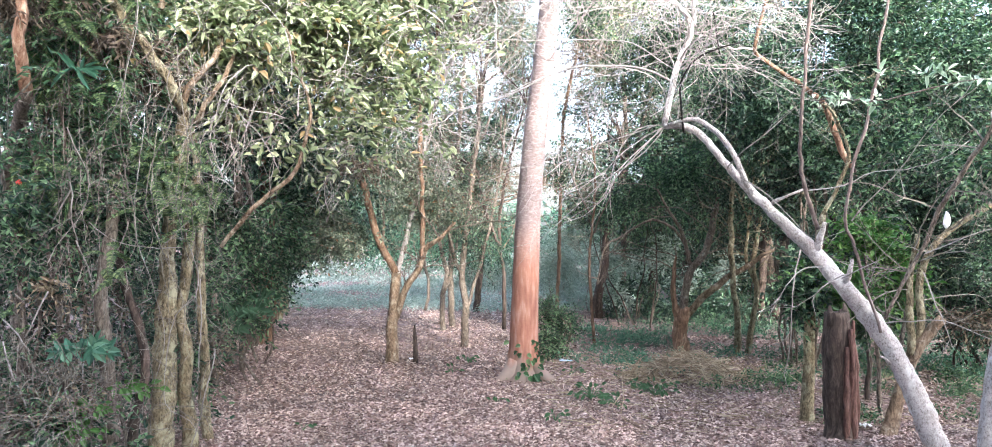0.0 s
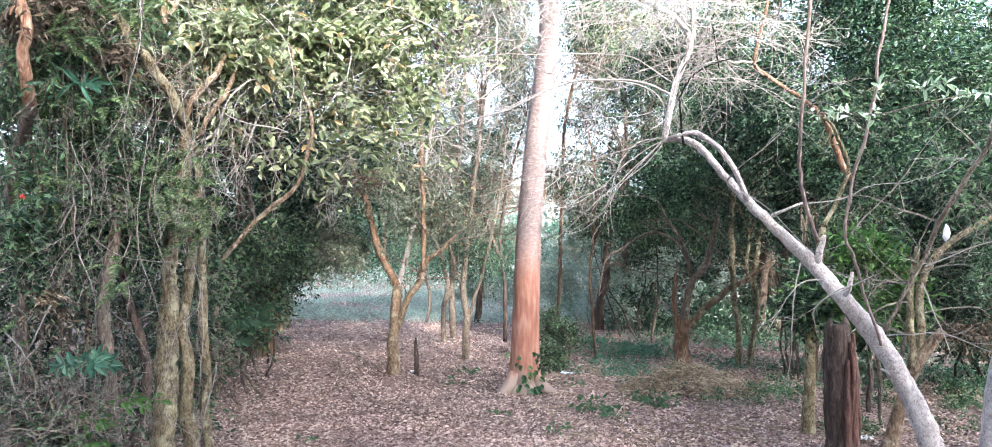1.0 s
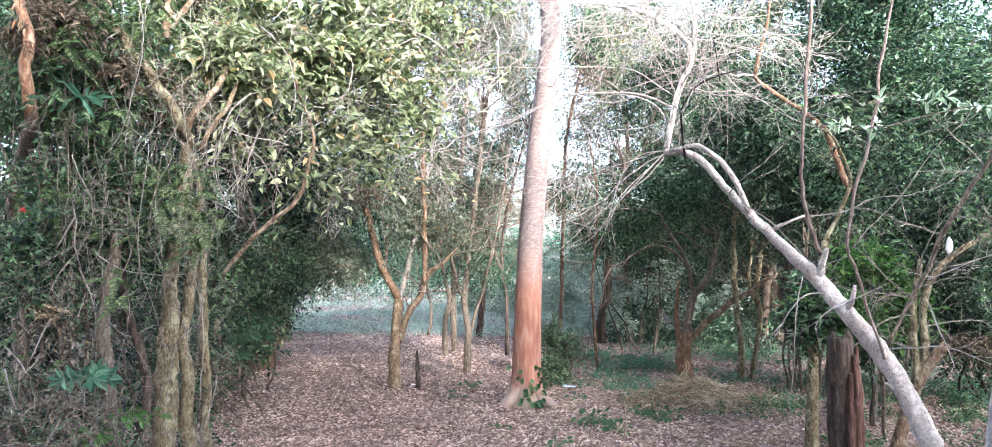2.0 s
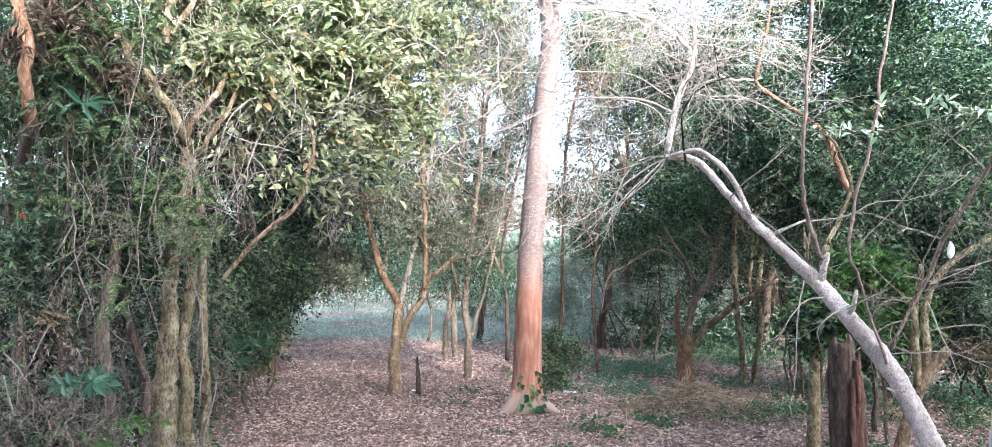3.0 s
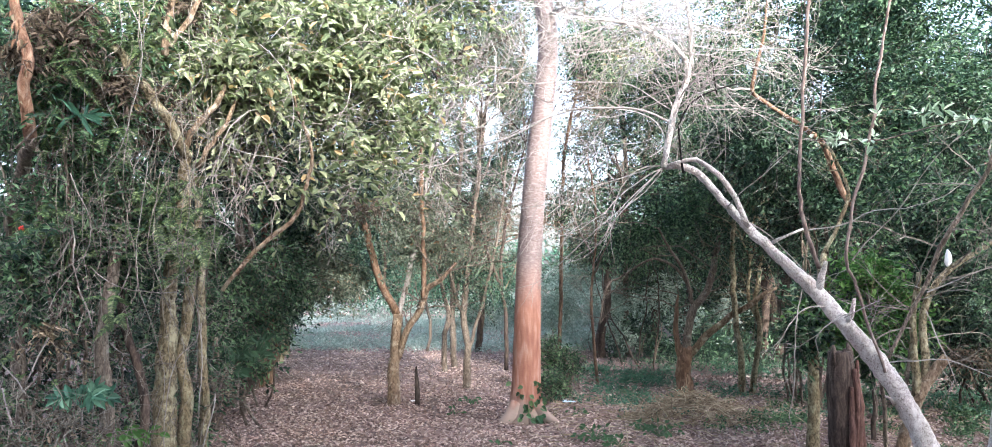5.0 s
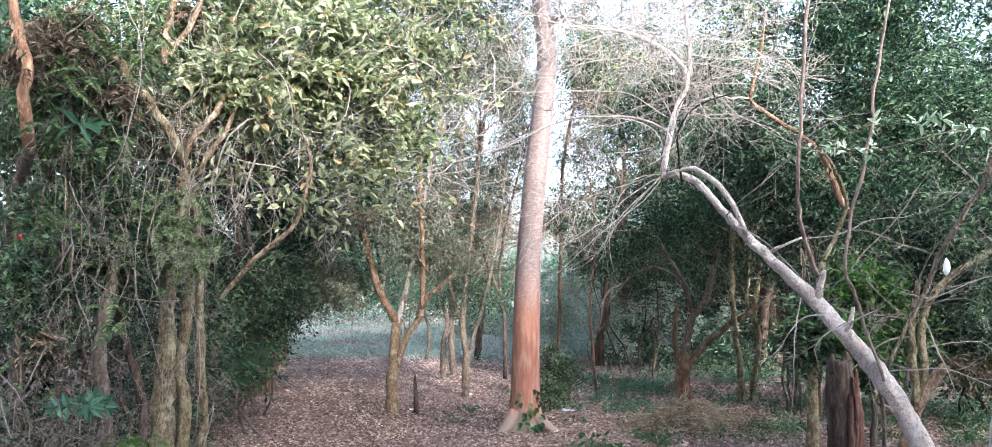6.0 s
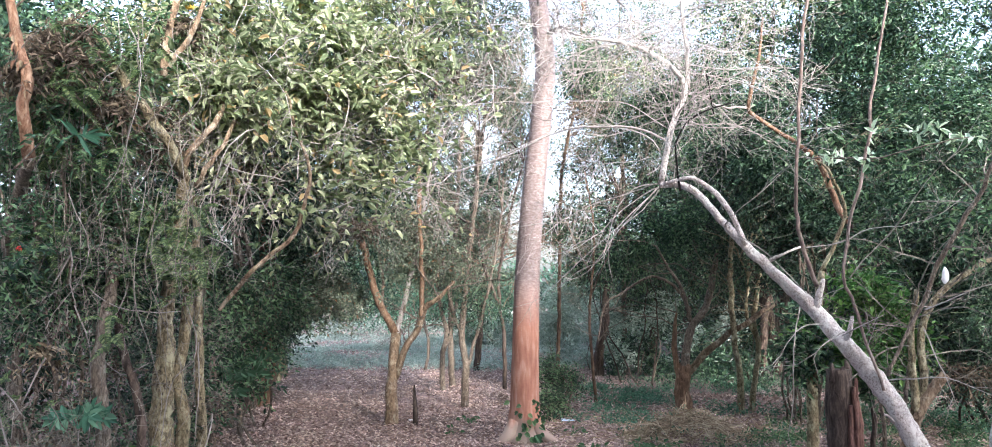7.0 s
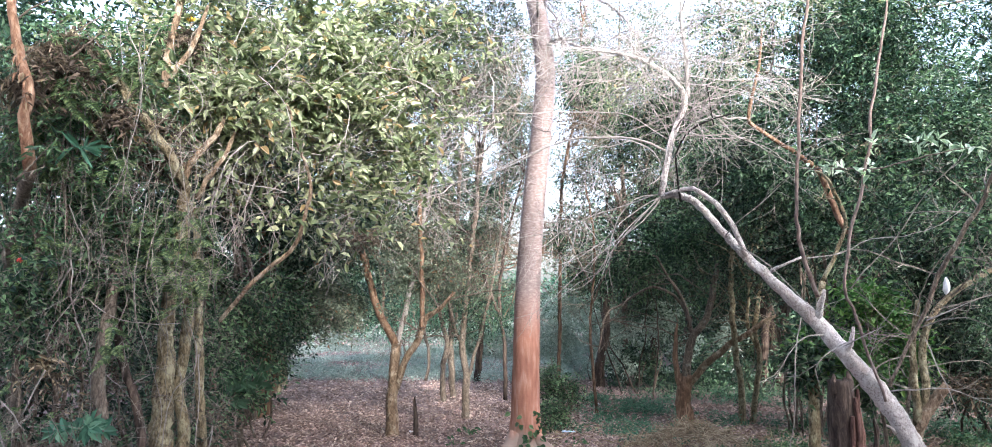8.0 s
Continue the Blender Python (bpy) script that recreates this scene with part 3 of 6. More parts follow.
    # drooping white twigs towards the tall tree
    droop = [
        [(1.32, 6.40, 2.42), (1.06, 6.30, 2.18), (0.71, 6.20, 1.86), (0.37, 6.10, 1.55), (0.32, 6.10, 1.47)],
        [(1.32, 6.40, 2.41), (1.10, 6.40, 2.29), (0.83, 6.40, 2.04), (0.61, 6.40, 1.92), (0.44, 6.40, 1.70)],
        [(1.32, 6.40, 2.42), (1.02, 6.35, 2.11), (0.75, 6.30, 1.77), (0.53, 6.20, 1.66)],
        [(1.33, 6.40, 2.43), (1.12, 6.40, 2.39), (0.95, 6.40, 2.17), (0.84, 6.30, 1.86), (0.65, 6.30, 1.73), (0.44, 6.30, 1.56)],
        [(1.32, 6.40, 2.41), (1.17, 6.40, 2.22), (1.00, 6.40, 2.07), (0.90, 6.40, 1.92), (0.92, 6.40, 1.70)],
        [(1.31, 6.40, 2.43), (1.02, 6.50, 2.35), (0.74, 6.50, 2.25), (0.50, 6.60, 2.12)],
        [(1.38, 6.40, 2.46), (1.29, 6.50, 2.78), (1.06, 6.60, 2.91), (0.74, 6.70, 2.94), (0.41, 6.80, 2.88), (0.04, 6.90, 2.71), (-0.44, 7.00, 2.60), (-0.68, 7.00, 2.56)],
        [(1.52, 6.50, 3.11), (1.26, 6.60, 3.03), (0.92, 6.70, 2.92), (0.64, 6.80, 2.73)],
        [(1.42, 6.50, 2.88), (1.09, 6.50, 3.08), (0.75, 6.60, 3.14), (0.34, 6.60, 3.14), (-0.11, 6.70, 3.14), (-0.48, 6.80, 3.14)],
        [(1.76, 6.20, 2.09), (1.84, 6.00, 2.20), (2.08, 5.90, 2.42), (2.16, 5.85, 2.50)],
        [(1.82, 6.10, 2.00), (2.00, 6.00, 1.86), (2.13, 5.90, 1.69), (2.20, 5.80, 1.57)],
        [(2.35, 5.90, 1.35), (2.16, 5.80, 1.33), (2.07, 5.75, 1.27), (1.97, 5.70, 1.14), (1.89, 5.70, 0.99)],
        [(2.51, 5.80, 1.31), (2.27, 5.70, 1.21), (2.20, 5.70, 1.12), (2.22, 5.70, 1.01)],
        [(2.47, 5.85, 1.27), (2.53, 5.70, 1.34), (2.66, 5.60, 1.42)],
        [(2.23, 6.00, 1.47), (2.16, 5.90, 1.26), (2.13, 5.90, 0.99), (2.12, 5.90, 0.81), (2.08, 5.90, 0.63), (2.08, 5.90, 0.52), (2.15, 5.90, 0.34)],
        [(2.29, 6.00, 1.90), (2.49, 5.90, 1.94), (2.67, 5.80, 2.02), (2.84, 5.70, 2.03), (3.10, 5.60, 2.12), (3.23, 5.60, 2.21)],
        [(2.45, 5.65, 1.67), (2.53, 5.60, 1.80), (2.66, 5.50, 1.96), (2.76, 5.40, 2.14), (2.89, 5.30, 2.36), (3.06, 5.20, 2.52)],
        [(2.71, 5.70, 0.97), (2.78, 5.50, 1.00), (2.94, 5.40, 1.01), (3.13, 5.30, 0.94), (3.27, 5.20, 0.88)],
        [(2.93, 5.60, 1.45), (3.04, 5.50, 1.52), (3.19, 5.40, 1.59), (3.42, 5.30, 1.64)],
        [(2.97, 5.70, 1.32), (3.00, 5.60, 1.11), (3.08, 5.60, 0.88), (3.12, 5.60, 0.81)],
    ]
    out = []
    for pts in droop:
        l = curve(pts, 0.07, 0.006)
        out.append((l, 0.006, 0.0026, 1))
        for k in range(1):
            i = R.integers(len(l) // 2, len(l) - 1)
            way = unit(l[i + 1] - l[i])
            grow(out, l[i], way + unit(R.normal(0, 1, 3)) * 0.6, R.uniform(0.15, 0.4), 0.0028, 1, 0.6, 0.02, kids=1)
    for k in range(40):
        i = R.integers(int(len(up) * 0.25), len(up))
        grow(out, up[i], (R.normal(0, 1), R.normal(0, 0.8), R.normal(0.25, 0.6)), R.uniform(0.5, 1.2), 0.006, 2, 0.9, 0.02, 0.13, kids=5)
    for k in range(24):
        i = R.integers(2, len(up2))
        grow(out, up2[i], (R.normal(0, 1), R.normal(0, 0.8), R.normal(0.35, 0.5)), R.uniform(0.5, 1.2), 0.006, 2, 0.9, 0.02, 0.13, kids=5)
    for l in (s1, s2):
        for k in range(6):
            i = R.integers(4, len(l))
            grow(out, l[i], (R.normal(0, 1), R.normal(0, 1), R.normal(0.2, 0.5)), R.uniform(0.2, 0.6), 0.003, 1, 0.8, 0.01, kids=3)
    for c, w in (((0.99, 7.20, 3.30), 0.4), ((1.18, 7.00, 2.93), 0.35), ((0.90, 7.40, 2.83), 0.35), ((0.84, 7.60, 2.49), 0.3), ((0.74, 7.80, 2.18), 0.25), ((1.10, 7.00, 2.55), 0.3), ((0.63, 7.60, 3.40), 0.35), ((1.04, 7.20, 3.96), 0.4), ((1.79, 7.00, 4.00), 0.45), ((2.17, 7.20, 3.83), 0.4)):
        for k in range(3):
            grow(out, np.array(c) + R.normal(0, w, 3) * np.array((1, 0.5, 0.8)), (R.normal(0, 1), R.normal(0, 0.5), R.normal(0.1, 0.6)), R.uniform(0.4, 0.9), 0.005, 2, 0.85, 0.02, 0.15, kids=4, step=0.1)
    part("twig_spray", *twig_mesh(out, 0.0016), "twig", t, "fine bare whitish twigs", kind="stuff")
    # young leafy shoot
    sh = limb(t, "leafy_shoot", [(2.27, 5.80, 2.52), (2.32, 5.50, 2.47), (2.44, 5.30, 2.44), (2.60, 5.20, 2.46), (2.74, 5.10, 2.49), (3.00, 5.00, 2.52)], (0.007, 0.007, 0.005), "shoot", 6)
    t = limb.made
    young(t, sh, 60, 0.075)
    young(t, curve([(2.59, 5.10, 2.56), (2.68, 5.10, 2.58), (2.82, 5.10, 2.59)]), 26, 0.075)
    young(t, curve([(2.46, 5.30, 2.41), (2.47, 5.30, 2.52), (2.49, 5.30, 2.61)]), 10, 0.08)


def young(parent, line, n, size):
    """Pale young leaves in small rosettes along a shoot."""
    knots = line[R.integers(0, len(line), max(4, n // 6))]
    p = knots[R.integers(0, len(knots), n)] + R.normal(0, 0.012, (n, 3))
    d = R.normal(0, 1, (n, 3)) + np.array((0, 0, 0.35))
    L = size * R.uniform(0.6, 1.2, n)
    v, f = leaf_mesh(p, d, R.normal(0, 0.5, (n, 3)) + np.array((0, -0.5, 1)), L, L * 0.4, 0.2, 0.2)
    part("young_leaves", v, f, "leaf_pale", parent, "pale silvery young leaves")


build_leaning_tree()


# ---- beside the leaning tree ----
R = np.random.default_rng(61)

def build_dead_stump():
    t = thing("dead_stump", (2.67, 6.33, 0), "dark rotting dead trunk with split reddish wood", "stump")
    limb(t, "trunk", [(2.67, 6.38, -0.09), (2.68, 6.40, 0.17), (2.67, 6.40, 0.51), (2.66, 6.40, 0.76), (2.66, 6.41, 0.98)], (0.17, 0.148, 0.14, 0.138, 0.12), "dark", 26, 0.004, 0.05, step=0.05)
    for foot, mid, tip, r0 in (((2.75, 6.305, -0.03), (2.75, 6.30, 0.43), (2.73, 6.30, 0.86), 0.034), ((2.69, 6.285, -0.03), (2.69, 6.28, 0.4), (2.69, 6.29, 0.72), 0.03), ((2.79, 6.35, 0.12), (2.785, 6.35, 0.5), (2.77, 6.35, 0.92), 0.026)):
        limb(t, "split_wood", [foot, mid, tip], (r0, r0 * 1.1, r0 * 0.6), "rot", 9, 0.006, 0.2, "reddish split heartwood")
    for foot, tip in (((2.60, 6.36, 0.88), (2.60, 6.38, 1.04)), ((2.67, 6.34, 0.9), (2.67, 6.35, 1.01)), ((2.73, 6.42, 0.88), (2.74, 6.43, 1.05))):
        limb(t, "splinter", [foot, (np.array(foot) + np.array(tip)) / 2, tip], (0.05, 0.04, 0.012), "dark", 8, 0.006, 0.2)


def build_mossy_tree():
    t = thing("mossy_tree", (3.00, 6.29, 0), "many-stemmed mossy tree leaning from a pale stub", "tree")
    limb(t, "trunk", [(3.04, 6.45, -0.11), (3.13, 6.50, 0.10), (3.21, 6.50, 0.40), (3.30, 6.50, 0.62), (3.42, 6.50, 0.79), (3.51, 6.45, 0.93)], (0.11, 0.09, 0.075, 0.07, 0.07, 0.055), "tan", 14, 0.006, 0.1)
    arms = [([(3.32, 6.50, 0.64), (3.40, 6.55, 0.94), (3.40, 6.60, 1.24), (3.49, 6.60, 1.47), (3.75, 6.70, 1.67), (4.18, 6.80, 1.86)], (0.048, 0.046, 0.04, 0.036, 0.03), "mossy"),
            ([(3.28, 6.50, 0.59), (3.28, 6.50, 0.94), (3.30, 6.50, 1.29), (3.34, 6.50, 1.59)], (0.05, 0.045, 0.04, 0.03), "mossy"),
            ([(2.99, 6.30, 0.94), (3.09, 6.30, 1.15), (3.25, 6.30, 1.44), (3.33, 6.20, 1.71), (3.42, 6.10, 1.96), (3.53, 6.00, 2.21), (3.67, 5.90, 2.54)], (0.018, 0.024, 0.028, 0.026, 0.02), "grey"),
            ([(3.19, 6.50, 0.45), (3.26, 6.60, 0.73), (3.37, 6.70, 1.03)], (0.03, 0.025, 0.02), "grey")]
    out = []
    for pts, radii, mat in arms:
        l = limb(t, "limb", pts, radii, mat, 10)
        for k in range(5):
            i = R.integers(len(l) // 2, len(l))
            grow(out, l[i], (R.normal(0, 1), R.normal(0, 0.7), 0.3), R.uniform(0.4, 1.0), 0.008, 2, 0.9, 0.0, kids=3)
    part("twig_spray", *twig_mesh(out), "vine", t, "", kind="stuff")
    crown(t, [((3.85, 6.60, 2.20), (0.5, 0.5, 0.5), 60), ((3.87, 7.20, 2.65), (0.8, 0.6, 0.6), 120), ((4.31, 7.20, 1.32), (0.5, 0.4, 0.4), 60)], 0.06, 0.45, "leaf_green", spray=0.25, gap=0.0)


def slim_tree(name, label, pts, radii, mat, arms=(), leaves=(), leaf="leaf_dark", size=0.06, group="", n_twig=4, spray=0.3, gap=0.0, simple=True, more=2.0, forks=3):
    """A slender woodland tree: trunk, limbs, twigs and crown."""
    t = thing(name, (pts[0][0], pts[0][1], 0), label, "tree", group)
    lines = [limb(t, "trunk", pts, radii, mat, 12, 0.008, 0.08)]
    for a_pts, a_radii in arms:
        lines.append(limb(t, "limb", a_pts, a_radii, mat, 9, 0.01))
    out = []
    for l, r0 in zip(lines, (radii[-1], *[a[1][-1] for a in arms])):
        way = unit(l[-1] - l[-4])
        for k in range(forks):
            grow(out, l[-1] - way * 0.03, way + R.normal(0, 0.35, 3), R.uniform(0.8, 1.6), r0 * R.uniform(0.55, 0.9), 2, 0.8, 0.0, 0.14, kids=3, step=0.12)
    for l in lines:
        for k in range(n_twig):
            i = R.integers(int(len(l) * 0.5), len(l))
            grow(out, l[i], (R.normal(0, 1), R.normal(0, 1), 0.3), R.uniform(0.5, 1.3), 0.007, 2, 0.9, 0.02, kids=4, step=0.1)
    if out:
        part("twig_spray", *twig_mesh(out), mat, t, "", kind="stuff")
    if leaves:
        crown(t, leaves, size, 0.45, leaf, more, spray=spray, gap=gap, simple=simple)
    return t


build_dead_stump()
build_mossy_tree()
fresh = thing("leafy_sapling", (3.49, 7.46, 0), "sapling with fresh green leaves behind the leaning trunk", "sapling")
limb(fresh, "trunk", [(3.42, 7.30, 0.03), (3.34, 7.20, 0.66), (3.27, 7.20, 1.15), (3.20, 7.20, 1.65)], (0.02, 0.018, 0.014, 0.006), "grey", 8)
limb(fresh, "limb", [(3.31, 7.20, 0.88), (2.95, 7.00, 1.13), (2.65, 6.90, 1.22)], (0.012, 0.01, 0.005), "grey", 6)
crown(fresh, [((2.66, 6.80, 1.22), (0.28, 0.2, 0.22), 70), ((2.96, 6.90, 1.06), (0.25, 0.2, 0.2), 50), ((3.37, 7.20, 1.32), (0.35, 0.3, 0.45), 150), ((3.33, 7.30, 1.60), (0.35, 0.3, 0.3), 70), ((3.64, 7.30, 1.04), (0.2, 0.2, 0.25), 40), ((3.15, 7.0, 1.35), (0.3, 0.2, 0.3), 90)], 0.06, 0.5, "leaf_fresh", spray=0.24, gap=0.0, grain=0.4)
slim_tree("slim_tree", "slim upright mossy tree among green weeds", [(2.69, 7.10, -0.03), (2.70, 7.10, 0.34), (2.72, 7.10, 0.77), (2.78, 7.15, 1.21), (2.91, 7.30, 1.76)], (0.085, 0.07, 0.065, 0.055, 0.04), "mossy",
          [([(2.91, 7.30, 1.76), (3.18, 7.40, 2.28), (3.04, 7.40, 2.68), (2.95, 7.40, 2.76)], (0.028, 0.026, 0.022, 0.014))],
          [((2.63, 7.00, 1.16), (0.25, 0.3, 0.3), 60), ((2.49, 6.25, 1.20), (0.2, 0.15, 0.2), 30), ((3.41, 7.40, 1.26), (0.45, 0.4, 0.6), 130)], "leaf_green", 0.07, spray=0.22, forks=0, n_twig=2)
bough = thing("slim_tree", (3.62, 8.0, 0), "slim dark tree with orange-brown bending boughs", "tree")
limb(bough, "trunk", [(3.62, 8.00, -0.05), (3.65, 8.00, 0.93), (3.63, 8.00, 1.54), (3.47, 8.00, 2.30)], (0.034, 0.03, 0.03, 0.036), "dark", 10)
limb(bough, "limb", [(3.50, 8.00, 2.22), (3.40, 8.00, 2.36), (3.29, 8.00, 2.68), (3.18, 7.95, 2.86), (2.96, 7.9, 3.02)], (0.036, 0.046, 0.044, 0.038, 0.03), "flake", 10, 0.006, 0.1)
limb(bough, "limb", [(2.96, 7.9, 3.02), (2.72, 7.80, 3.14), (2.52, 7.80, 3.28), (2.44, 7.75, 3.34), (2.47, 7.7, 3.55), (2.56, 7.70, 3.86), (2.60, 7.70, 4.2)], (0.03, 0.028, 0.026, 0.026, 0.022, 0.018, 0.012), "orange", 9, 0.006, 0.1)
limb(bough, "limb", [(2.44, 7.75, 3.34), (2.25, 7.7, 3.33), (2.05, 7.6, 3.36)], (0.016, 0.012, 0.006), "twig", 7)
crown(bough, [((3.1, 7.7, 3.1), (0.35, 0.2, 0.25), 36), ((3.5, 7.7, 2.1), (0.35, 0.2, 0.35), 60), ((2.75, 7.7, 3.5), (0.4, 0.25, 0.3), 36)], 0.055, 0.45, "leaf_green", spray=0.24, gap=0.0)

# ---- trees across the clearing ----
R = np.random.default_rng(71)

crooked = thing("woodland_tree", (2.57, 11.4, 0), "crooked tree with an orange-brown foot and grey limbs", "tree", "trees across the clearing")
limb(crooked, "trunk", [(2.59, 11.4, -0.05), (2.59, 11.4, 0.14), (2.58, 11.4, 0.36), (2.61, 11.4, 0.5), (2.64, 11.4, 0.61)], (0.19, 0.15, 0.135, 0.14, 0.11), "orange", 16, 0.01, 0.16, step=0.05)
CROOKED = [([(2.57, 11.4, 0.4), (2.51, 11.4, 0.66), (2.48, 11.4, 0.92), (2.5, 11.4, 1.13), (2.53, 11.4, 1.31)], (0.08, 0.065, 0.055, 0.045, 0.02), "orange"), ([(2.64, 11.4, 0.47), (2.83, 11.4, 0.68), (3.0, 11.3, 0.87), (3.23, 11.3, 1.03), (3.46, 11.2, 1.2), (3.82, 11.2, 1.42)], (0.08, 0.07, 0.062, 0.055, 0.048, 0.035), "tan"), ([(2.61, 11.4, 0.5), (2.66, 11.4, 0.83), (2.73, 11.4, 1.13), (2.86, 11.4, 1.31), (3.0, 11.4, 1.61), (3.14, 11.5, 2.14)], (0.1, 0.085, 0.075, 0.07, 0.06, 0.045), "grey"),
           ([(2.74, 11.5, 1.33), (2.62, 11.5, 1.57), (2.45, 11.5, 1.74), (2.22, 11.5, 1.81), (1.97, 11.5, 1.7), (1.72, 11.5, 1.54), (1.55, 11.5, 1.44), (1.44, 11.5, 0.91)], (0.034, 0.03, 0.027, 0.025, 0.024, 0.022, 0.02, 0.016), "grey"), ([(2.73, 11.4, 1.18), (2.63, 11.4, 1.57), (2.43, 11.4, 1.92), (2.28, 11.4, 2.22)], (0.045, 0.04, 0.03, 0.02), "grey")]
bare = []
for pts, radii, mat in CROOKED:
    line = limb(crooked, "limb", pts, radii, mat, 11, 0.01, 0.14)
    for k in range(5):
        i = R.integers(len(line) // 2, len(line))
        grow(bare, line[i], (R.normal(0, 1), R.normal(0, 0.6), R.normal(0.5, 0.4)), R.uniform(0.4, 1.0), 0.009, 1, 0.8, 0.0, 0.15, kids=3, step=0.1)
part("twig_spray", *twig_mesh(bare), "grey", crooked, kind="stuff")
crown(crooked, [((2.71, 11.80, 2.55), (1.1, 0.9, 0.5), 170), ((3.46, 12.20, 2.94), (1.3, 1, 0.8), 240), ((2.15, 12.20, 2.3), (0.8, 0.8, 0.4), 100)], 0.06, 0.45, "leaf_green", 2.0, spray=0.3, gap=0.04, grain=0.45, simple=True)
slim_tree("woodland_tree", "slender grey-brown tree standing in a pair", [(3.33, 11.20, -0.03), (3.32, 11.20, 0.50), (3.23, 11.20, 1.19), (3.26, 11.30, 1.88), (3.32, 11.40, 2.85)], (0.075, 0.06, 0.055, 0.05, 0.03), "mossy", (),
          [((3.62, 11.80, 2.44), (1.2, 0.8, 0.7), 260)], "leaf_dark", 0.06, "trees across the clearing")
slim_tree("woodland_tree", "slender forking grey-brown tree standing in a pair", [(3.48, 11.30, -0.01), (3.55, 11.30, 0.50), (3.62, 11.30, 0.84), (3.55, 11.30, 1.19), (3.72, 11.40, 1.97)], (0.07, 0.056, 0.052, 0.05, 0.03), "mossy",
          [([(3.61, 11.30, 0.93), (3.47, 11.30, 1.27), (3.51, 11.30, 1.79)], (0.04, 0.035, 0.02))], [((4.42, 12.00, 2.27), (1.2, 0.9, 0.7), 260)], "leaf_dark", 0.06, "trees across the clearing")
slim_tree("woodland_tree", "dark slim tree with a bare arching bough", [(2.06, 16.30, -0.13), (2.08, 16.30, 0.52), (2.19, 16.30, 1.02), (2.26, 16.40, 1.77), (2.53, 16.50, 2.79)], (0.16, 0.13, 0.11, 0.08, 0.05), "dark",
          (),
          [((2.64, 16.80, 2.16), (1.2, 1.2, 0.5), 300), ((3.36, 17.50, 1.39), (0.9, 1, 0.7), 220)], "leaf_dark", 0.08, "trees across the clearing", gap=-0.05)
CLUMP = "thin trees in the clump behind the path"
slim_tree("thin_tree", "thin grey tree in a clump beside the path", [(-0.84, 13.90, -0.04), (-0.84, 13.90, 0.55), (-0.78, 13.90, 0.97), (-0.91, 13.90, 1.50), (-0.97, 14.00, 2.36)], (0.075, 0.06, 0.055, 0.045, 0.025), "grey",
          [([(-0.82, 13.90, 0.65), (-0.66, 13.90, 1.19), (-0.55, 13.90, 1.83), (-0.38, 14.00, 2.80), (-0.25, 14.00, 3.77)], (0.045, 0.04, 0.032, 0.02))],
          [((-0.86, 14.00, 1.93), (0.7, 0.7, 0.7), 130), ((-0.45, 14.30, 3.04), (0.8, 0.7, 0.9), 90)], "leaf_dark", 0.055, CLUMP, gap=0.05)
slim_tree("thin_tree", "thin mossy tree in a clump beside the path", [(-0.41, 11.90, -0.02), (-0.40, 11.90, 0.51), (-0.46, 12.00, 1.05), (-0.39, 12.00, 1.69), (-0.27, 12.10, 2.72), (-0.20, 12.20, 3.95)], (0.09, 0.065, 0.055, 0.042, 0.025), "grey",
          [([(-0.38, 11.90, 0.42), (-0.27, 12.00, 0.87), (-0.14, 12.00, 1.33), (0, 12.00, 1.97), (0.13, 12.10, 2.81)], (0.04, 0.034, 0.03, 0.02)), ([(-0.46, 12.00, 1.05), (-0.63, 12.00, 1.51), (-0.74, 12.00, 2.15)], (0.04, 0.035, 0.02))],
          [((-0.28, 12.10, 1.60), (0.6, 0.6, 0.6), 130), ((-0.11, 12.50, 3.24), (0.7, 0.6, 0.8), 70)], "leaf_dark", 0.05, CLUMP, gap=0.05)
slim_tree("thin_tree", "thin dark tree behind the tall tree", [(0.17, 12.50, 0.17), (0.16, 12.50, 0.94), (0.08, 12.50, 1.61), (0.19, 12.60, 2.48), (0.48, 12.70, 3.66)], (0.05, 0.04, 0.036, 0.03, 0.018), "dark",
          [([(0.10, 12.50, 1.42), (-0.10, 12.50, 1.89), (-0.25, 12.60, 2.57)], (0.04, 0.035, 0.02))], [((-0.10, 12.80, 2.00), (0.6, 0.6, 0.5), 80)], "leaf_grey", 0.05, CLUMP, gap=0.05)
slim_tree("thin_tree", "thin crooked sapling in a clump beside the path", [(-1.35, 16.50, 0.11), (-1.28, 16.50, 0.61), (-1.39, 16.50, 1.24), (-1.33, 16.60, 2.51)], (0.05, 0.04, 0.035, 0.02), "grey", (), [((-1.47, 16.60, 2.13), (0.8, 0.7, 0.8), 90)], "leaf_grey", 0.06, CLUMP, gap=0.05)
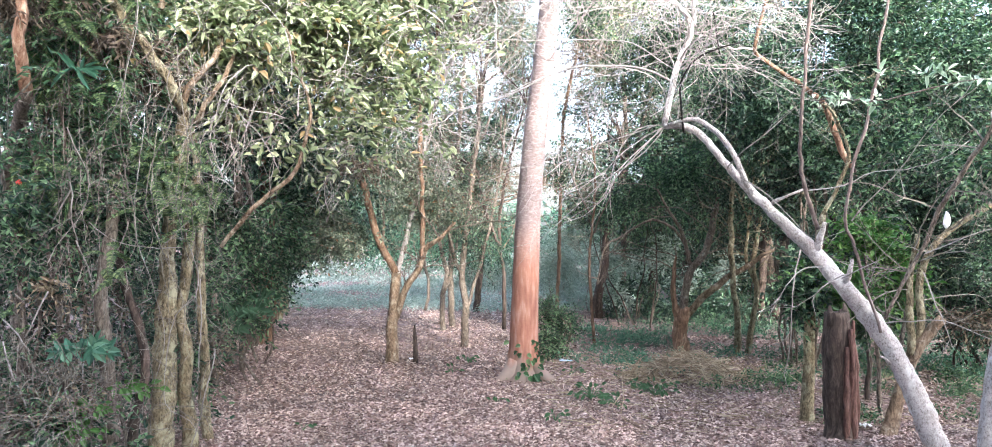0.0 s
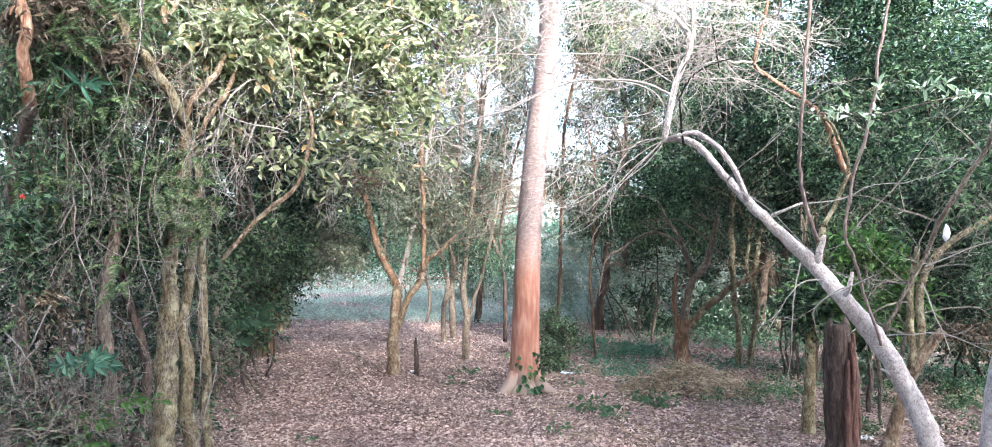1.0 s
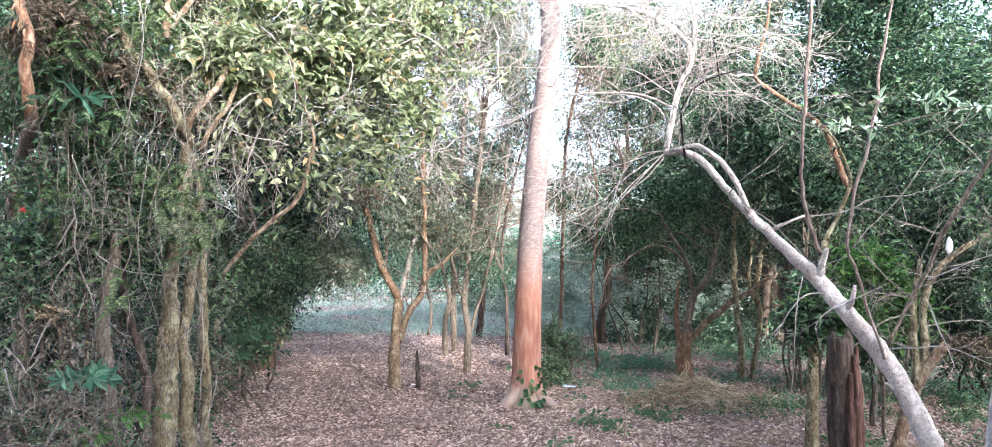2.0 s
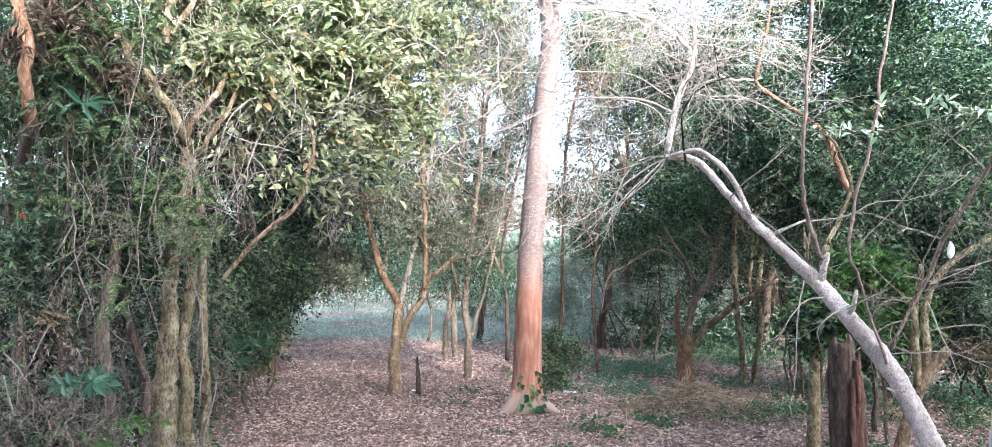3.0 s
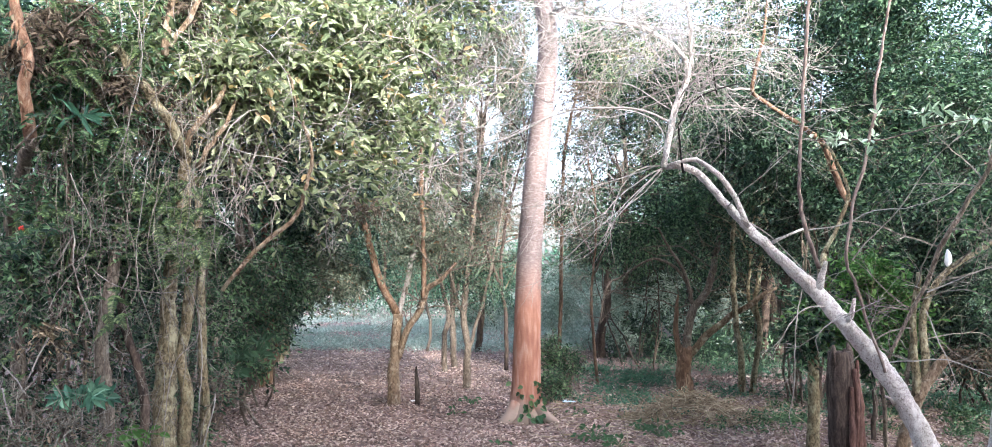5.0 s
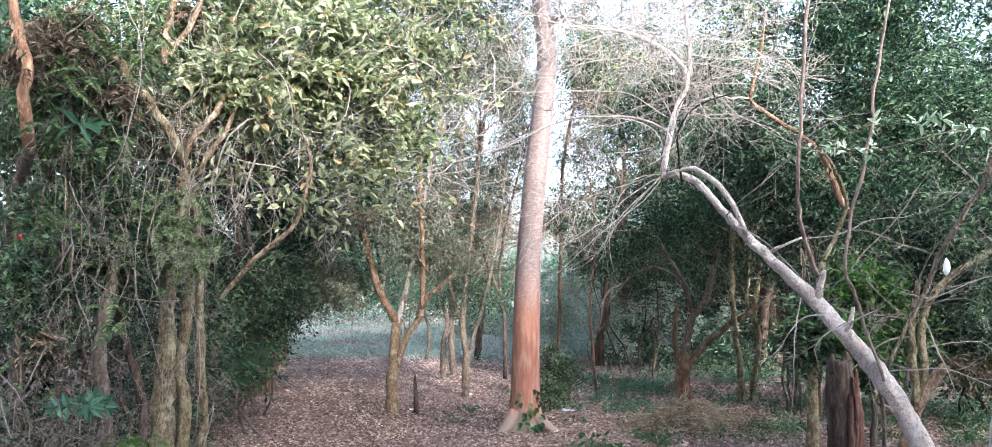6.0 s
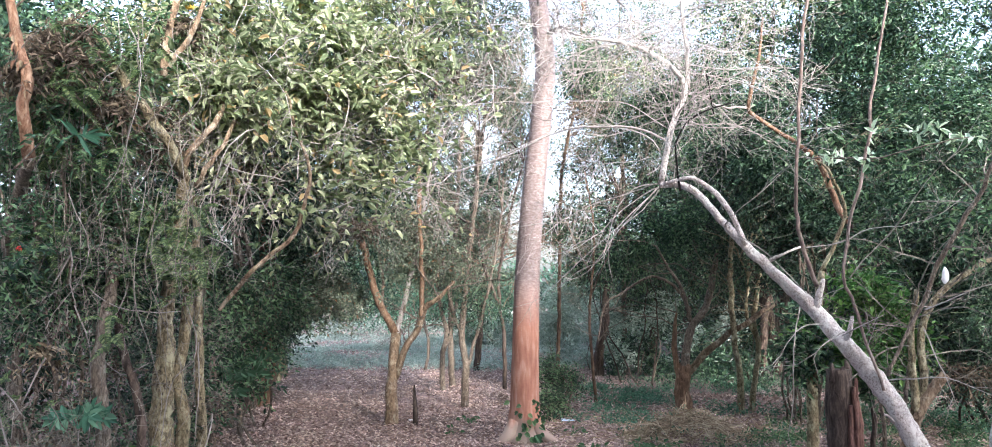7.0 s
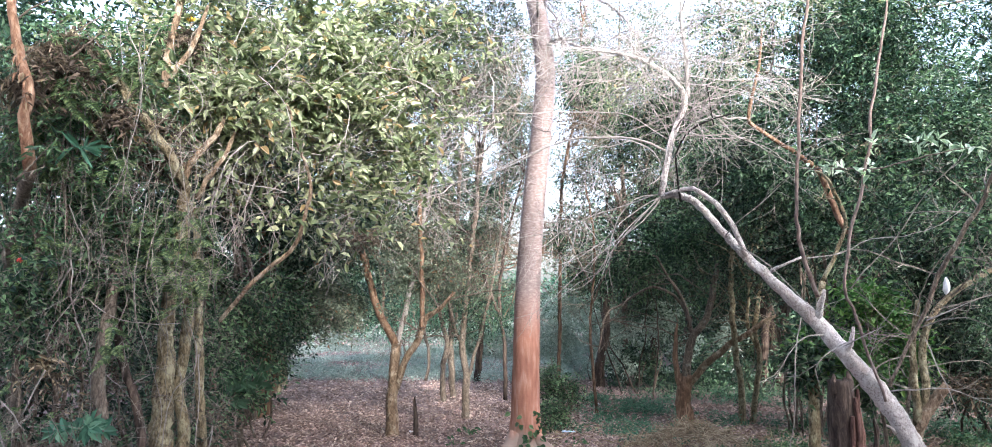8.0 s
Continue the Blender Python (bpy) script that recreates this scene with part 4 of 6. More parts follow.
slim_tree("thin_tree", "slender red-brown tree behind the tall tree", [(1.08, 14.00, 0.23), (1.12, 14.00, 1.52), (1.15, 14.00, 2.80), (1.19, 14.00, 3.67), (1.44, 14.00, 4.97), (1.59, 14.00, 6.49)], (0.05, 0.045, 0.042, 0.038, 0.02), "orange",
          [([(1.18, 14.00, 2.70), (0.95, 13.90, 2.58), (0.63, 13.80, 2.36)], (0.04, 0.03, 0.02))], [((1.66, 14.50, 5.09), (1.2, 0.8, 0.8), 130), ((1.99, 14.50, 6.44), (1.6, 0.8, 0.9), 200), ((1.3, 14, 3.95), (0.5, 0.4, 0.6), 130), ((1.95, 14, 3.3), (0.6, 0.4, 0.5), 150), ((1.25, 14, 2.75), (0.4, 0.4, 0.4), 120), ((2.3, 14.2, 4.2), (0.5, 0.4, 0.6), 120), ((1.7, 14, 2.5), (0.6, 0.4, 0.25), 120)], "leaf_dark", 0.05, CLUMP, n_twig=26, gap=0.12)


veil = thing("bare_sapling", (1.5, 12.2, 0), "bare fine-twigged sapling beyond the tall tree", "sapling")
lines, fine = [limb(veil, "trunk", [(1.5, 12.2, -0.05), (1.42, 12.2, 1.2), (1.5, 12.2, 2.4), (1.38, 12.2, 3.4)], (0.025, 0.02, 0.016, 0.01), "orange", 8), limb(veil, "limb", [(1.46, 12.2, 1.6), (1.75, 12.1, 2.3), (1.95, 12.1, 3.1)], (0.014, 0.011, 0.006), "grey", 7), limb(veil, "limb", [(1.45, 12.2, 1.9), (1.15, 12.2, 2.5), (1.05, 12.2, 3.2)], (0.014, 0.011, 0.006), "grey", 7)], []
for l in lines:
    for k in range(14):
        i = R.integers(len(l) // 3, len(l))
        grow(fine, l[i], (R.normal(0, 1), R.normal(0, 0.5), R.normal(0.4, 0.5)), R.uniform(0.4, 0.9), 0.006, 2, 0.8, 0.02, 0.17, kids=3, step=0.1)
part("twig_spray", *twig_mesh(fine, 0.002), "grey", veil, kind="stuff")
slim_tree("small_leaved_tree", "small-leaved grey-green tree thinly veiling the sky", [(-0.71, 14.50, -0.05), (-0.75, 14.50, 0.95), (-0.68, 14.60, 2.40), (-0.58, 14.80, 4.12), (-0.43, 15.00, 6.36)], (0.08, 0.07, 0.06, 0.045, 0.02), "grey",
          [([(-0.68, 14.60, 2.40), (-0.23, 14.60, 3.30), (0.21, 14.60, 4.43), (0.54, 14.60, 5.56)], (0.035, 0.03, 0.025, 0.012)), ([(-0.70, 14.60, 2.06), (-1.02, 14.60, 3.07), (-1.36, 14.60, 4.08), (-1.59, 14.60, 5.09)], (0.035, 0.03, 0.025, 0.012))],
          [((-0.81, 14.60, 5.10), (1.2, 0.8, 1.1), 330), ((0.21, 15.00, 5.20), (0.9, 0.8, 1.1), 260), ((-1.03, 14.80, 3.32), (0.8, 0.7, 0.8), 260), ((0.11, 15.00, 2.08), (0.7, 0.7, 0.5), 130), ((-0.21, 15.00, 6.79), (1.6, 0.9, 1.0), 330), ((0.45, 15.20, 3.96), (0.5, 0.6, 0.7), 160), ((-0.36, 14.80, 4.35), (0.8, 0.7, 0.8), 220), ((-0.01, 15.00, 3.00), (0.7, 0.7, 0.6), 170)], "leaf_grey", 0.05, "small-leaved trees", n_twig=14, gap=0.04, spray=0.32, more=2.4)
slim_tree("small_leaved_tree", "small-leaved tree with pale green and browning leaves", [(2.68, 17.00, -0.30), (2.68, 17.00, 1.00), (2.73, 17.00, 3.22), (2.69, 17.20, 5.76), (2.79, 17.40, 8.24)], (0.09, 0.08, 0.07, 0.05, 0.02), "grey",
          [([(2.71, 17.00, 2.82), (3.12, 17.00, 4.14), (3.51, 17.00, 5.45)], (0.04, 0.03, 0.015)), ([(2.71, 17.00, 3.35), (2.21, 17.00, 4.65), (1.94, 17.00, 5.97)], (0.035, 0.03, 0.015))],
          [((3.12, 17.00, 5.71), (1.4, 0.9, 1.2), 330), ((3.92, 16.00, 4.61), (1.2, 0.9, 1.0), 330), ((2.34, 17.00, 5.57), (0.9, 0.8, 0.6), 160), ((2.71, 17.00, 7.20), (1.6, 0.9, 0.9), 300), ((4.31, 16.00, 6.34), (1.5, 0.9, 1.2), 330), ((2.99, 17.00, 3.87), (0.5, 0.5, 0.5), 60), ((1.71, 16.00, 4.30), (0.7, 0.6, 0.7), 120), ((1.71, 16.50, 2.35), (0.6, 0.6, 0.5), 130), ((1.33, 16.00, 5.46), (0.7, 0.7, 0.7), 160), ((2.0, 17.0, 6.0), (0.9, 0.6, 0.6), 220), ((2.9, 17.0, 6.3), (0.9, 0.6, 0.6), 220), ((1.9, 16.8, 5.0), (0.6, 0.5, 0.35), 100)], "leaf_grey", 0.055, "small-leaved trees", n_twig=14, gap=0.03, spray=0.34, more=2.4)


slim_tree("small_leaved_tree", "dark fine-twigged tree against the bright sky", [(-0.35, 17.5, -0.05), (-0.25, 17.5, 1.6), (-0.45, 17.5, 3.4), (-0.2, 17.6, 5.2), (0.1, 17.8, 7.2)], (0.1, 0.085, 0.07, 0.05, 0.02), "dark",
          [([(-0.3, 17.5, 1.9), (-0.75, 17.5, 3.4), (-1.3, 17.5, 4.9), (-1.5, 17.5, 6.4)], (0.05, 0.045, 0.035, 0.015)), ([(-0.4, 17.5, 3.0), (0.15, 17.5, 3.9), (0.45, 17.5, 5.0), (0.6, 17.5, 6.4)], (0.05, 0.04, 0.03, 0.015)), ([(-0.3, 17.5, 2.4), (0.3, 17.4, 3.0), (1.2, 17.3, 3.2), (2.2, 17.2, 3.0)], (0.045, 0.04, 0.03, 0.015))],
          [((-1.0, 17.5, 4.3), (0.9, 0.8, 0.9), 260), ((-0.2, 17.5, 5.6), (1.2, 0.8, 0.9), 300), ((-1.5, 17.5, 5.8), (0.9, 0.8, 0.9), 200), ((0.2, 17.5, 4.0), (0.6, 0.6, 0.6), 110), ((-0.6, 17.5, 2.9), (0.9, 0.7, 0.5), 170), ((1.5, 17.3, 2.8), (0.9, 0.6, 0.3), 60), ((-0.2, 17.6, 7.2), (1.6, 0.8, 0.8), 260)], "leaf_dark", 0.07, "small-leaved trees", n_twig=18, gap=0.03, spray=0.34, more=2.8)


def dead_spray(c, size, n, label, mat="dry"):
    t = thing("dead_branch", tuple(c), label, "branch", "dead leafy branches")
    limb(t, "stem", [c, np.array(c) + np.array((size * 0.5, 0, 0.1)), np.array(c) + np.array((size, 0.1, 0.25))], (0.008, 0.006, 0.003), "grey", 6)
    crown(t, [(c, (size, size * 0.6, size * 0.4), n)], 0.06, 0.3, mat, spray=0.25, gap=-0.1, droop=0.5)


for c, size, n in (((-1.25, 8.50, 3.44), 0.35, 40), ((-1.50, 9.50, 2.37), 0.4, 40), ((1.42, 12.00, 4.25), 0.7, 90), ((-2.55, 5.95, 2.86), 0.3, 90), ((-2.46, 5.90, 2.69), 0.22, 50), ((-2.13, 7.00, 2.66), 0.4, 50), ((-1.61, 8.00, 3.23), 0.3, 30), ((-3.03, 5.05, 3.35), 0.25, 70), ((-2.90, 5.30, 3.30), 0.3, 70), ((-2.99, 5.30, 3.00), 0.25, 50), ((-2.68, 6.10, 2.85), 0.28, 60), ((-2.26, 6.00, 3.58), 0.2, 26), ((5.05, 8.60, 0.76), 0.4, 60), ((5.00, 8.80, 0.94), 0.3, 40), ((-2.37, 5.4, 2.64), 0.16, 70), ((-2.78, 5.15, 3.12), 0.22, 46), ((-2.96, 4.95, 2.96), 0.13, 50), ((-2.49, 5.35, 2.82), 0.12, 40), ((-2.93, 5.0, 2.35), 0.16, 50), ((-1.27, 7.3, 3.2), 0.22, 40), ((-0.62, 9.5, 4.26), 0.4, 50)):
    dead_spray(c, size, n, "branch with withered brown leaves")

# Pale straw colour paints leaves that catch the sky light.
for c, size, n in (((-2.87, 5.30, 1.23), 0.13, 16), ((-2.92, 5.10, 0.81), 0.15, 10)):
    dead_spray(c, size, n, "leaves in the thicket, sky light put into their pale straw colour", "straw")


# ---- the thicket beside the path ----
R = np.random.default_rng(31)

def build_thicket():
    tw = thing("twisted_tree", (-2.35, 5.97, 0), "mossy twisted thicket tree wound with climbing stems", "tree")
    limb(tw, "trunk", [(-2.37, 5.90, -0.04), (-2.34, 5.90, 0.34), (-2.35, 5.95, 0.78), (-2.37, 6.00, 1.23), (-2.36, 6.05, 1.74), (-2.25, 5.95, 2.19), (-2.23, 5.85, 2.43), (-2.19, 5.6, 2.51), (-2.3, 5.5, 2.77), (-2.47, 5.45, 3.02), (-2.65, 5.45, 3.19), (-2.89, 5.5, 3.46)], (0.12, 0.095, 0.085, 0.08, 0.066, 0.056, 0.05, 0.044, 0.04, 0.036, 0.033, 0.025), "mossy", 14, 0.012, 0.14, step=0.05)
    for pts, radii in (
        ([(-2.19, 6.00, -0.04), (-2.21, 6.00, 0.50), (-2.27, 6.05, 1.05), (-2.25, 6.10, 1.51), (-2.29, 6.10, 2.12)], (0.07, 0.055, 0.05, 0.05, 0.04)),
        ([(-2.15, 6.30, -0.10), (-2.20, 6.30, 0.64), (-2.23, 6.30, 1.27), (-2.27, 6.30, 1.99), (-2.29, 6.20, 2.36)], (0.05, 0.045, 0.04, 0.035, 0.03)),
        ([(-2.23, 5.85, 2.43), (-2.15, 5.80, 2.58), (-2.04, 5.80, 2.74), (-2.00, 6.00, 2.99), (-2.20, 6.30, 3.45)], (0.03, 0.026, 0.024, 0.02, 0.014)),
        ([(-2.14, 5.90, 2.35), (-2.01, 5.85, 2.54), (-1.91, 5.90, 2.74), (-1.89, 6.20, 3.04)], (0.024, 0.02, 0.018, 0.012)),
        ([(-2.08, 6.30, 1.46), (-1.84, 6.30, 1.75), (-1.57, 6.30, 1.97), (-1.48, 6.30, 2.19), (-1.39, 6.20, 2.47), (-1.49, 6.20, 2.85), (-1.58, 6.20, 3.13)], (0.018, 0.022, 0.022, 0.018, 0.015, 0.012, 0.008)),
        ([(-2.35, 5.80, 3.14), (-2.33, 5.80, 3.51), (-2.25, 5.80, 3.84), (-2.25, 5.90, 4.27)], (0.03, 0.03, 0.03, 0.02)),
        ([(-2.34, 5.80, 3.18), (-2.19, 5.80, 3.41), (-2.09, 5.90, 3.78)], (0.025, 0.022, 0.015))):
        limb(tw, "limb", pts, radii, "mossy" if radii[0] > 0.032 else "tan", 10, 0.01, 0.1)
    crown(tw, [((-2.26, 6.50, 3.26), (0.95, 0.5, 0.45), 330), ((-1.58, 6.80, 3.24), (0.9, 0.5, 0.5), 260), ((-0.99, 7.10, 3.15), (0.75, 0.5, 0.6), 170), ((-1.84, 6.60, 2.83), (0.7, 0.4, 0.28), 90), ((-2.07, 6.60, 3.77), (1.3, 0.7, 0.5), 360), ((-1.20, 7.00, 3.90), (1.1, 0.6, 0.6), 230), ((-1.65, 6.50, 2.36), (0.6, 0.4, 0.35), 20), ((-1.19, 7.00, 2.59), (0.6, 0.4, 0.4), 36), ((-0.72, 7.60, 3.50), (0.6, 0.5, 0.6), 80), ((-1.06, 7.60, 2.33), (0.7, 0.4, 0.4), 16), ((-0.71, 7.60, 4.10), (0.6, 0.5, 0.5), 80), ((-1.99, 5.90, 3.08), (0.3, 0.2, 0.22), 46), ((-1.80, 5.95, 2.93), (0.25, 0.2, 0.2), 36), ((-1.55, 6.15, 3.07), (0.25, 0.2, 0.25), 36), ((-2.62, 5.75, 3.05), (0.3, 0.15, 0.2), 30), ((-2.21, 5.85, 3.62), (0.25, 0.12, 0.2), 26)], 0.085, 0.46, "leaf_olive", 1.1, spray=0.46, count=9, gap=0.16, grain=0.34, stem="twig", droop=0.08)
    out = []
    for c in ((-2.19, 6.30, 3.06), (-1.51, 6.50, 2.96), (-0.96, 6.90, 2.89), (-0.47, 7.40, 3.34), (-0.69, 7.40, 2.77), (-1.36, 6.80, 2.45), (-1.78, 6.40, 2.49), (-1.84, 6.50, 3.74), (-0.78, 7.20, 3.79), (-0.46, 7.40, 4.15)):
        for k in range(9):
            grow(out, np.array(c) + R.normal(0, 0.3, 3), (R.normal(0, 1), R.normal(0, 0.6), R.normal(0, 0.7)), R.uniform(0.4, 1.1), 0.006, 2, 0.8, 0.03, 0.14, kids=3)
    part("twig_spray", *twig_mesh(out, 0.0015), "twig", tw, "", kind="stuff")
    ra = thing("thicket_tree", (-2.60, 5.96, 0), "dark leaning stem inside the thicket", "tree")
    limb(ra, "trunk", [(-2.45, 5.60, 0.04), (-2.38, 5.60, 0.40), (-2.34, 5.60, 0.65), (-2.42, 5.60, 1.00), (-2.57, 5.70, 1.33), (-2.78, 6.20, 1.89), (-2.81, 6.30, 2.47)], (0.045, 0.04, 0.036, 0.036, 0.034, 0.03), "dark", 10)
    rb = thing("thicket_tree", (-2.75, 5.96, 0), "grey stem inside the thicket", "tree")
    limb(rb, "trunk", [(-2.45, 5.35, 0.10), (-2.47, 5.35, 0.45), (-2.49, 5.35, 0.77), (-2.53, 5.35, 1.10), (-2.51, 5.40, 1.43), (-2.53, 5.50, 1.63), (-2.60, 5.70, 1.99), (-2.76, 6.00, 2.33)], (0.065, 0.06, 0.055, 0.05, 0.045, 0.03), "grey", 10)
    rc = thing("thicket_tree", (-3.35, 5.88, 0), "flaking orange-grey stem inside the thicket", "tree")
    limb(rc, "trunk", [(-3.69, 6.40, -0.18), (-3.66, 6.40, 0.43), (-3.62, 6.30, 1.31), (-3.35, 5.7, 2.05), (-2.9, 5.1, 2.44)], (0.08, 0.07, 0.065, 0.06, 0.048), "grey", 12, 0.01, 0.12)
    limb(rc, "limb", [(-2.9, 5.1, 2.44), (-2.84, 4.95, 2.67), (-2.87, 4.95, 2.96), (-2.96, 5.0, 3.25), (-3.03, 5.0, 3.57)], (0.046, 0.042, 0.038, 0.036, 0.034), "flake", 12, 0.008, 0.12, "peeling orange bark")
    line = curve([(-2.84, 4.95, 2.67), (-2.87, 4.95, 2.96), (-2.96, 5.0, 3.25)], 0.05)
    for k in range(22):
        c = line[R.integers(0, len(line))] + np.array((R.uniform(-0.025, 0.025), -0.034, R.normal(0, 0.02)))
        L = np.array([R.uniform(0.03, 0.075)])
        part("bark_flake", *leaf_mesh(c[None], np.array([[R.normal(0, 0.3), -0.25, -1.0]]), np.array([[R.normal(0, 0.4), -1.0, 0.2]]), L, L * 0.45, 0.2, 0.2), "flake" if k % 3 else "straw", rc)
    for x, d, r0 in ((-2.86, 8.5, 0.06), (-3.16, 10, 0.09), (-3.37, 11.5, 0.13), (-3.51, 12.5, 0.14), (-4.00, 15, 0.1), (-4.29, 17, 0.1), (-2.87, 9.5, 0.05), (-3.42, 12.0, 0.17), (-3.3, 12.2, 0.09), (-4.02, 15.6, 0.07)):
        b = (x, d, 0)
        t = thing("thicket_tree", (b[0], b[1], 0), "dark stem at the edge of the thicket", "tree", "stems at the edge of the thicket")
        limb(t, "trunk", [(b[0], b[1], -0.05), (b[0] + R.normal(0, 0.05), b[1], 0.8), (b[0] + R.normal(0, 0.1), b[1], 1.7), (b[0] + R.normal(0, 0.2), b[1], 3.2)], (r0, r0 * 0.8, r0 * 0.7, r0 * 0.4), "mossy" if d > 15 else "orange" if d > 11.6 else "grey", 10)


def shrub(label, base, blobs, mat, leaf, group, n_stem=8, spray=0.28, count=9, gap=0.0, grain=0.8, width=0.42, simple=False, stem="grey", name="shrub", droop=0.25, more=1.0):
    """A shrub: stems from its foot up into its foliage."""
    t = thing(name, base, label, "shrub", group)
    low = [b for b in blobs if b[0][2] - b[1][2] < 0.5] or blobs[:1]
    for k in range(n_stem):
        c, s, _ = low[k % len(low)]
        top = np.array(c) + R.normal(0, 0.3, 3) * np.array(s)
        foot = np.array((c[0] + R.normal(0, 0.12), c[1] + R.normal(0, 0.25), -0.05))
        mid = foot * 0.5 + top * 0.5 + R.normal(0, 0.12, 3)
        limb(t, "stem", [foot, mid, top], (0.016, 0.012, 0.006), "dark" if stem == "dark" else "grey", 6, 0.02, 0.08, step=0.12)
    crown(t, blobs, leaf, width, mat, more, spray=spray, count=count, gap=gap, grain=grain, simple=simple, stem=stem, droop=droop)
    return t


build_thicket()
TH = "shrubs of the thicket"
shrub("small-leaved green growth low in the thicket", (-3.02, 5.85, 0), [((-3.15, 5.50, 1.29), (0.35, 0.3, 0.5), 50), ((-2.87, 5.60, 1.51), (0.5, 0.4, 0.5), 110), ((-2.67, 6.00, 1.74), (0.4, 0.3, 0.6), 90), ((-2.96, 5.40, 0.60), (0.4, 0.25, 0.4), 40), ((-2.65, 6.00, 0.68), (0.35, 0.3, 0.4), 26), ((-2.27, 6.60, 1.20), (0.25, 0.4, 0.5), 80), ((-2.83, 4.90, 0.35), (0.4, 0.3, 0.25), 80), ((-2.76, 5.70, 2.07), (0.5, 0.3, 0.5), 90), ((-2.38, 6.50, 0.42), (0.3, 0.3, 0.4), 40), ((-2.95, 5.20, 1.74), (0.3, 0.3, 0.4), 80), ((-2.43, 5.00, 0.29), (0.4, 0.3, 0.3), 60)], "leaf_green", 0.05, "shrubs of the thicket", 8, 0.24, gap=0.08, grain=0.3, more=1.4, stem="vine")
shrub("leafy green thicket shrub hung with climbers", (-3.22, 5.88, 0), [((-3.00, 5.40, 2.83), (0.6, 0.5, 0.5), 130), ((-2.85, 5.60, 2.49), (0.55, 0.5, 0.5), 130), ((-3.18, 5.60, 2.19), (0.4, 0.5, 0.5), 110), ((-2.72, 5.80, 3.18), (0.7, 0.5, 0.6), 170), ((-2.68, 5.90, 2.41), (0.35, 0.4, 0.45), 60)], "leaf_ivy", 0.055, TH, spray=0.3, gap=0.08, grain=0.35, width=0.36, more=1.4)
# Dark leaf colour here deepens the shade between the nearer leaves.
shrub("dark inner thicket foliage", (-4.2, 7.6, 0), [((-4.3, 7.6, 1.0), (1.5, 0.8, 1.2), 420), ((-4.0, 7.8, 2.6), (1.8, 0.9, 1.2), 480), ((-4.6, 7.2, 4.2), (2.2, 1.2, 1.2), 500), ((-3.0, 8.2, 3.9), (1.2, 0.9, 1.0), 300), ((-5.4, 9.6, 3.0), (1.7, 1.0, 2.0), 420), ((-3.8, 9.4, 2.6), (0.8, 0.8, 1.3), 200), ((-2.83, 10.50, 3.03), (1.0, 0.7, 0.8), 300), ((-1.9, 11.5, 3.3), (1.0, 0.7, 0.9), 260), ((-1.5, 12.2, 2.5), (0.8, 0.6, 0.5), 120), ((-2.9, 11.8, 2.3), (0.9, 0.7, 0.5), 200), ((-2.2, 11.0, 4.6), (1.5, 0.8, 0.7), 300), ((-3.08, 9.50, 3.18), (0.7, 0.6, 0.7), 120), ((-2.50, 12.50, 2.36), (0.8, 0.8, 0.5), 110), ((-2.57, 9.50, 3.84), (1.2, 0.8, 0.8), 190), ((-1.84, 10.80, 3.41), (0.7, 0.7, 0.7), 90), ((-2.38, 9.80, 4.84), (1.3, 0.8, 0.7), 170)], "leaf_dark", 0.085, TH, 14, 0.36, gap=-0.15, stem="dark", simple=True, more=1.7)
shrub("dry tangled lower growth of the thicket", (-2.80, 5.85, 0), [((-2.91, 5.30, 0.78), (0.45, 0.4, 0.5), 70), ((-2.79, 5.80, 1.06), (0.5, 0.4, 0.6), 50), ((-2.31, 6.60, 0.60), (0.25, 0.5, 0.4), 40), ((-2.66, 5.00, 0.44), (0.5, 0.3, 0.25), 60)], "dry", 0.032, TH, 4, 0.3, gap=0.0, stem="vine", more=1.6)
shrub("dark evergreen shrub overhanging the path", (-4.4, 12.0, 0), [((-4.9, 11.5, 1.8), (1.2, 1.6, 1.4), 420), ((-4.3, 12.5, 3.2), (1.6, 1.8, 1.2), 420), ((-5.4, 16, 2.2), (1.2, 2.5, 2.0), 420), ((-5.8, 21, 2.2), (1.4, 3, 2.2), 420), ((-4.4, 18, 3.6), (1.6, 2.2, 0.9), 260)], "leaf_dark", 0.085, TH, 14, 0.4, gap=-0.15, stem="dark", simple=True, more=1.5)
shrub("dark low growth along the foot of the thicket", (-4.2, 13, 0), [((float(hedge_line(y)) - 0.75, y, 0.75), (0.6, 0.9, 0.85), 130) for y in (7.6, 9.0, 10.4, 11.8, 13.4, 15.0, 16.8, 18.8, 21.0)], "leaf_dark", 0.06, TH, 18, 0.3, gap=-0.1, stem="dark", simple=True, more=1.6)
shrub("grey-green shrub at the edge of the path", (-4.08, 12.18, 0), [((-2.76, 9.50, 1.06), (0.4, 0.7, 0.6), 90), ((-2.61, 8.50, 1.83), (0.5, 0.6, 0.6), 150), ((-2.61, 10.00, 1.65), (0.5, 0.7, 0.5), 130), ((-2.59, 8.60, 0.65), (0.35, 0.5, 0.3), 60)], "leaf_green", 0.06, TH, 4, 0.28, gap=-0.05, more=2)


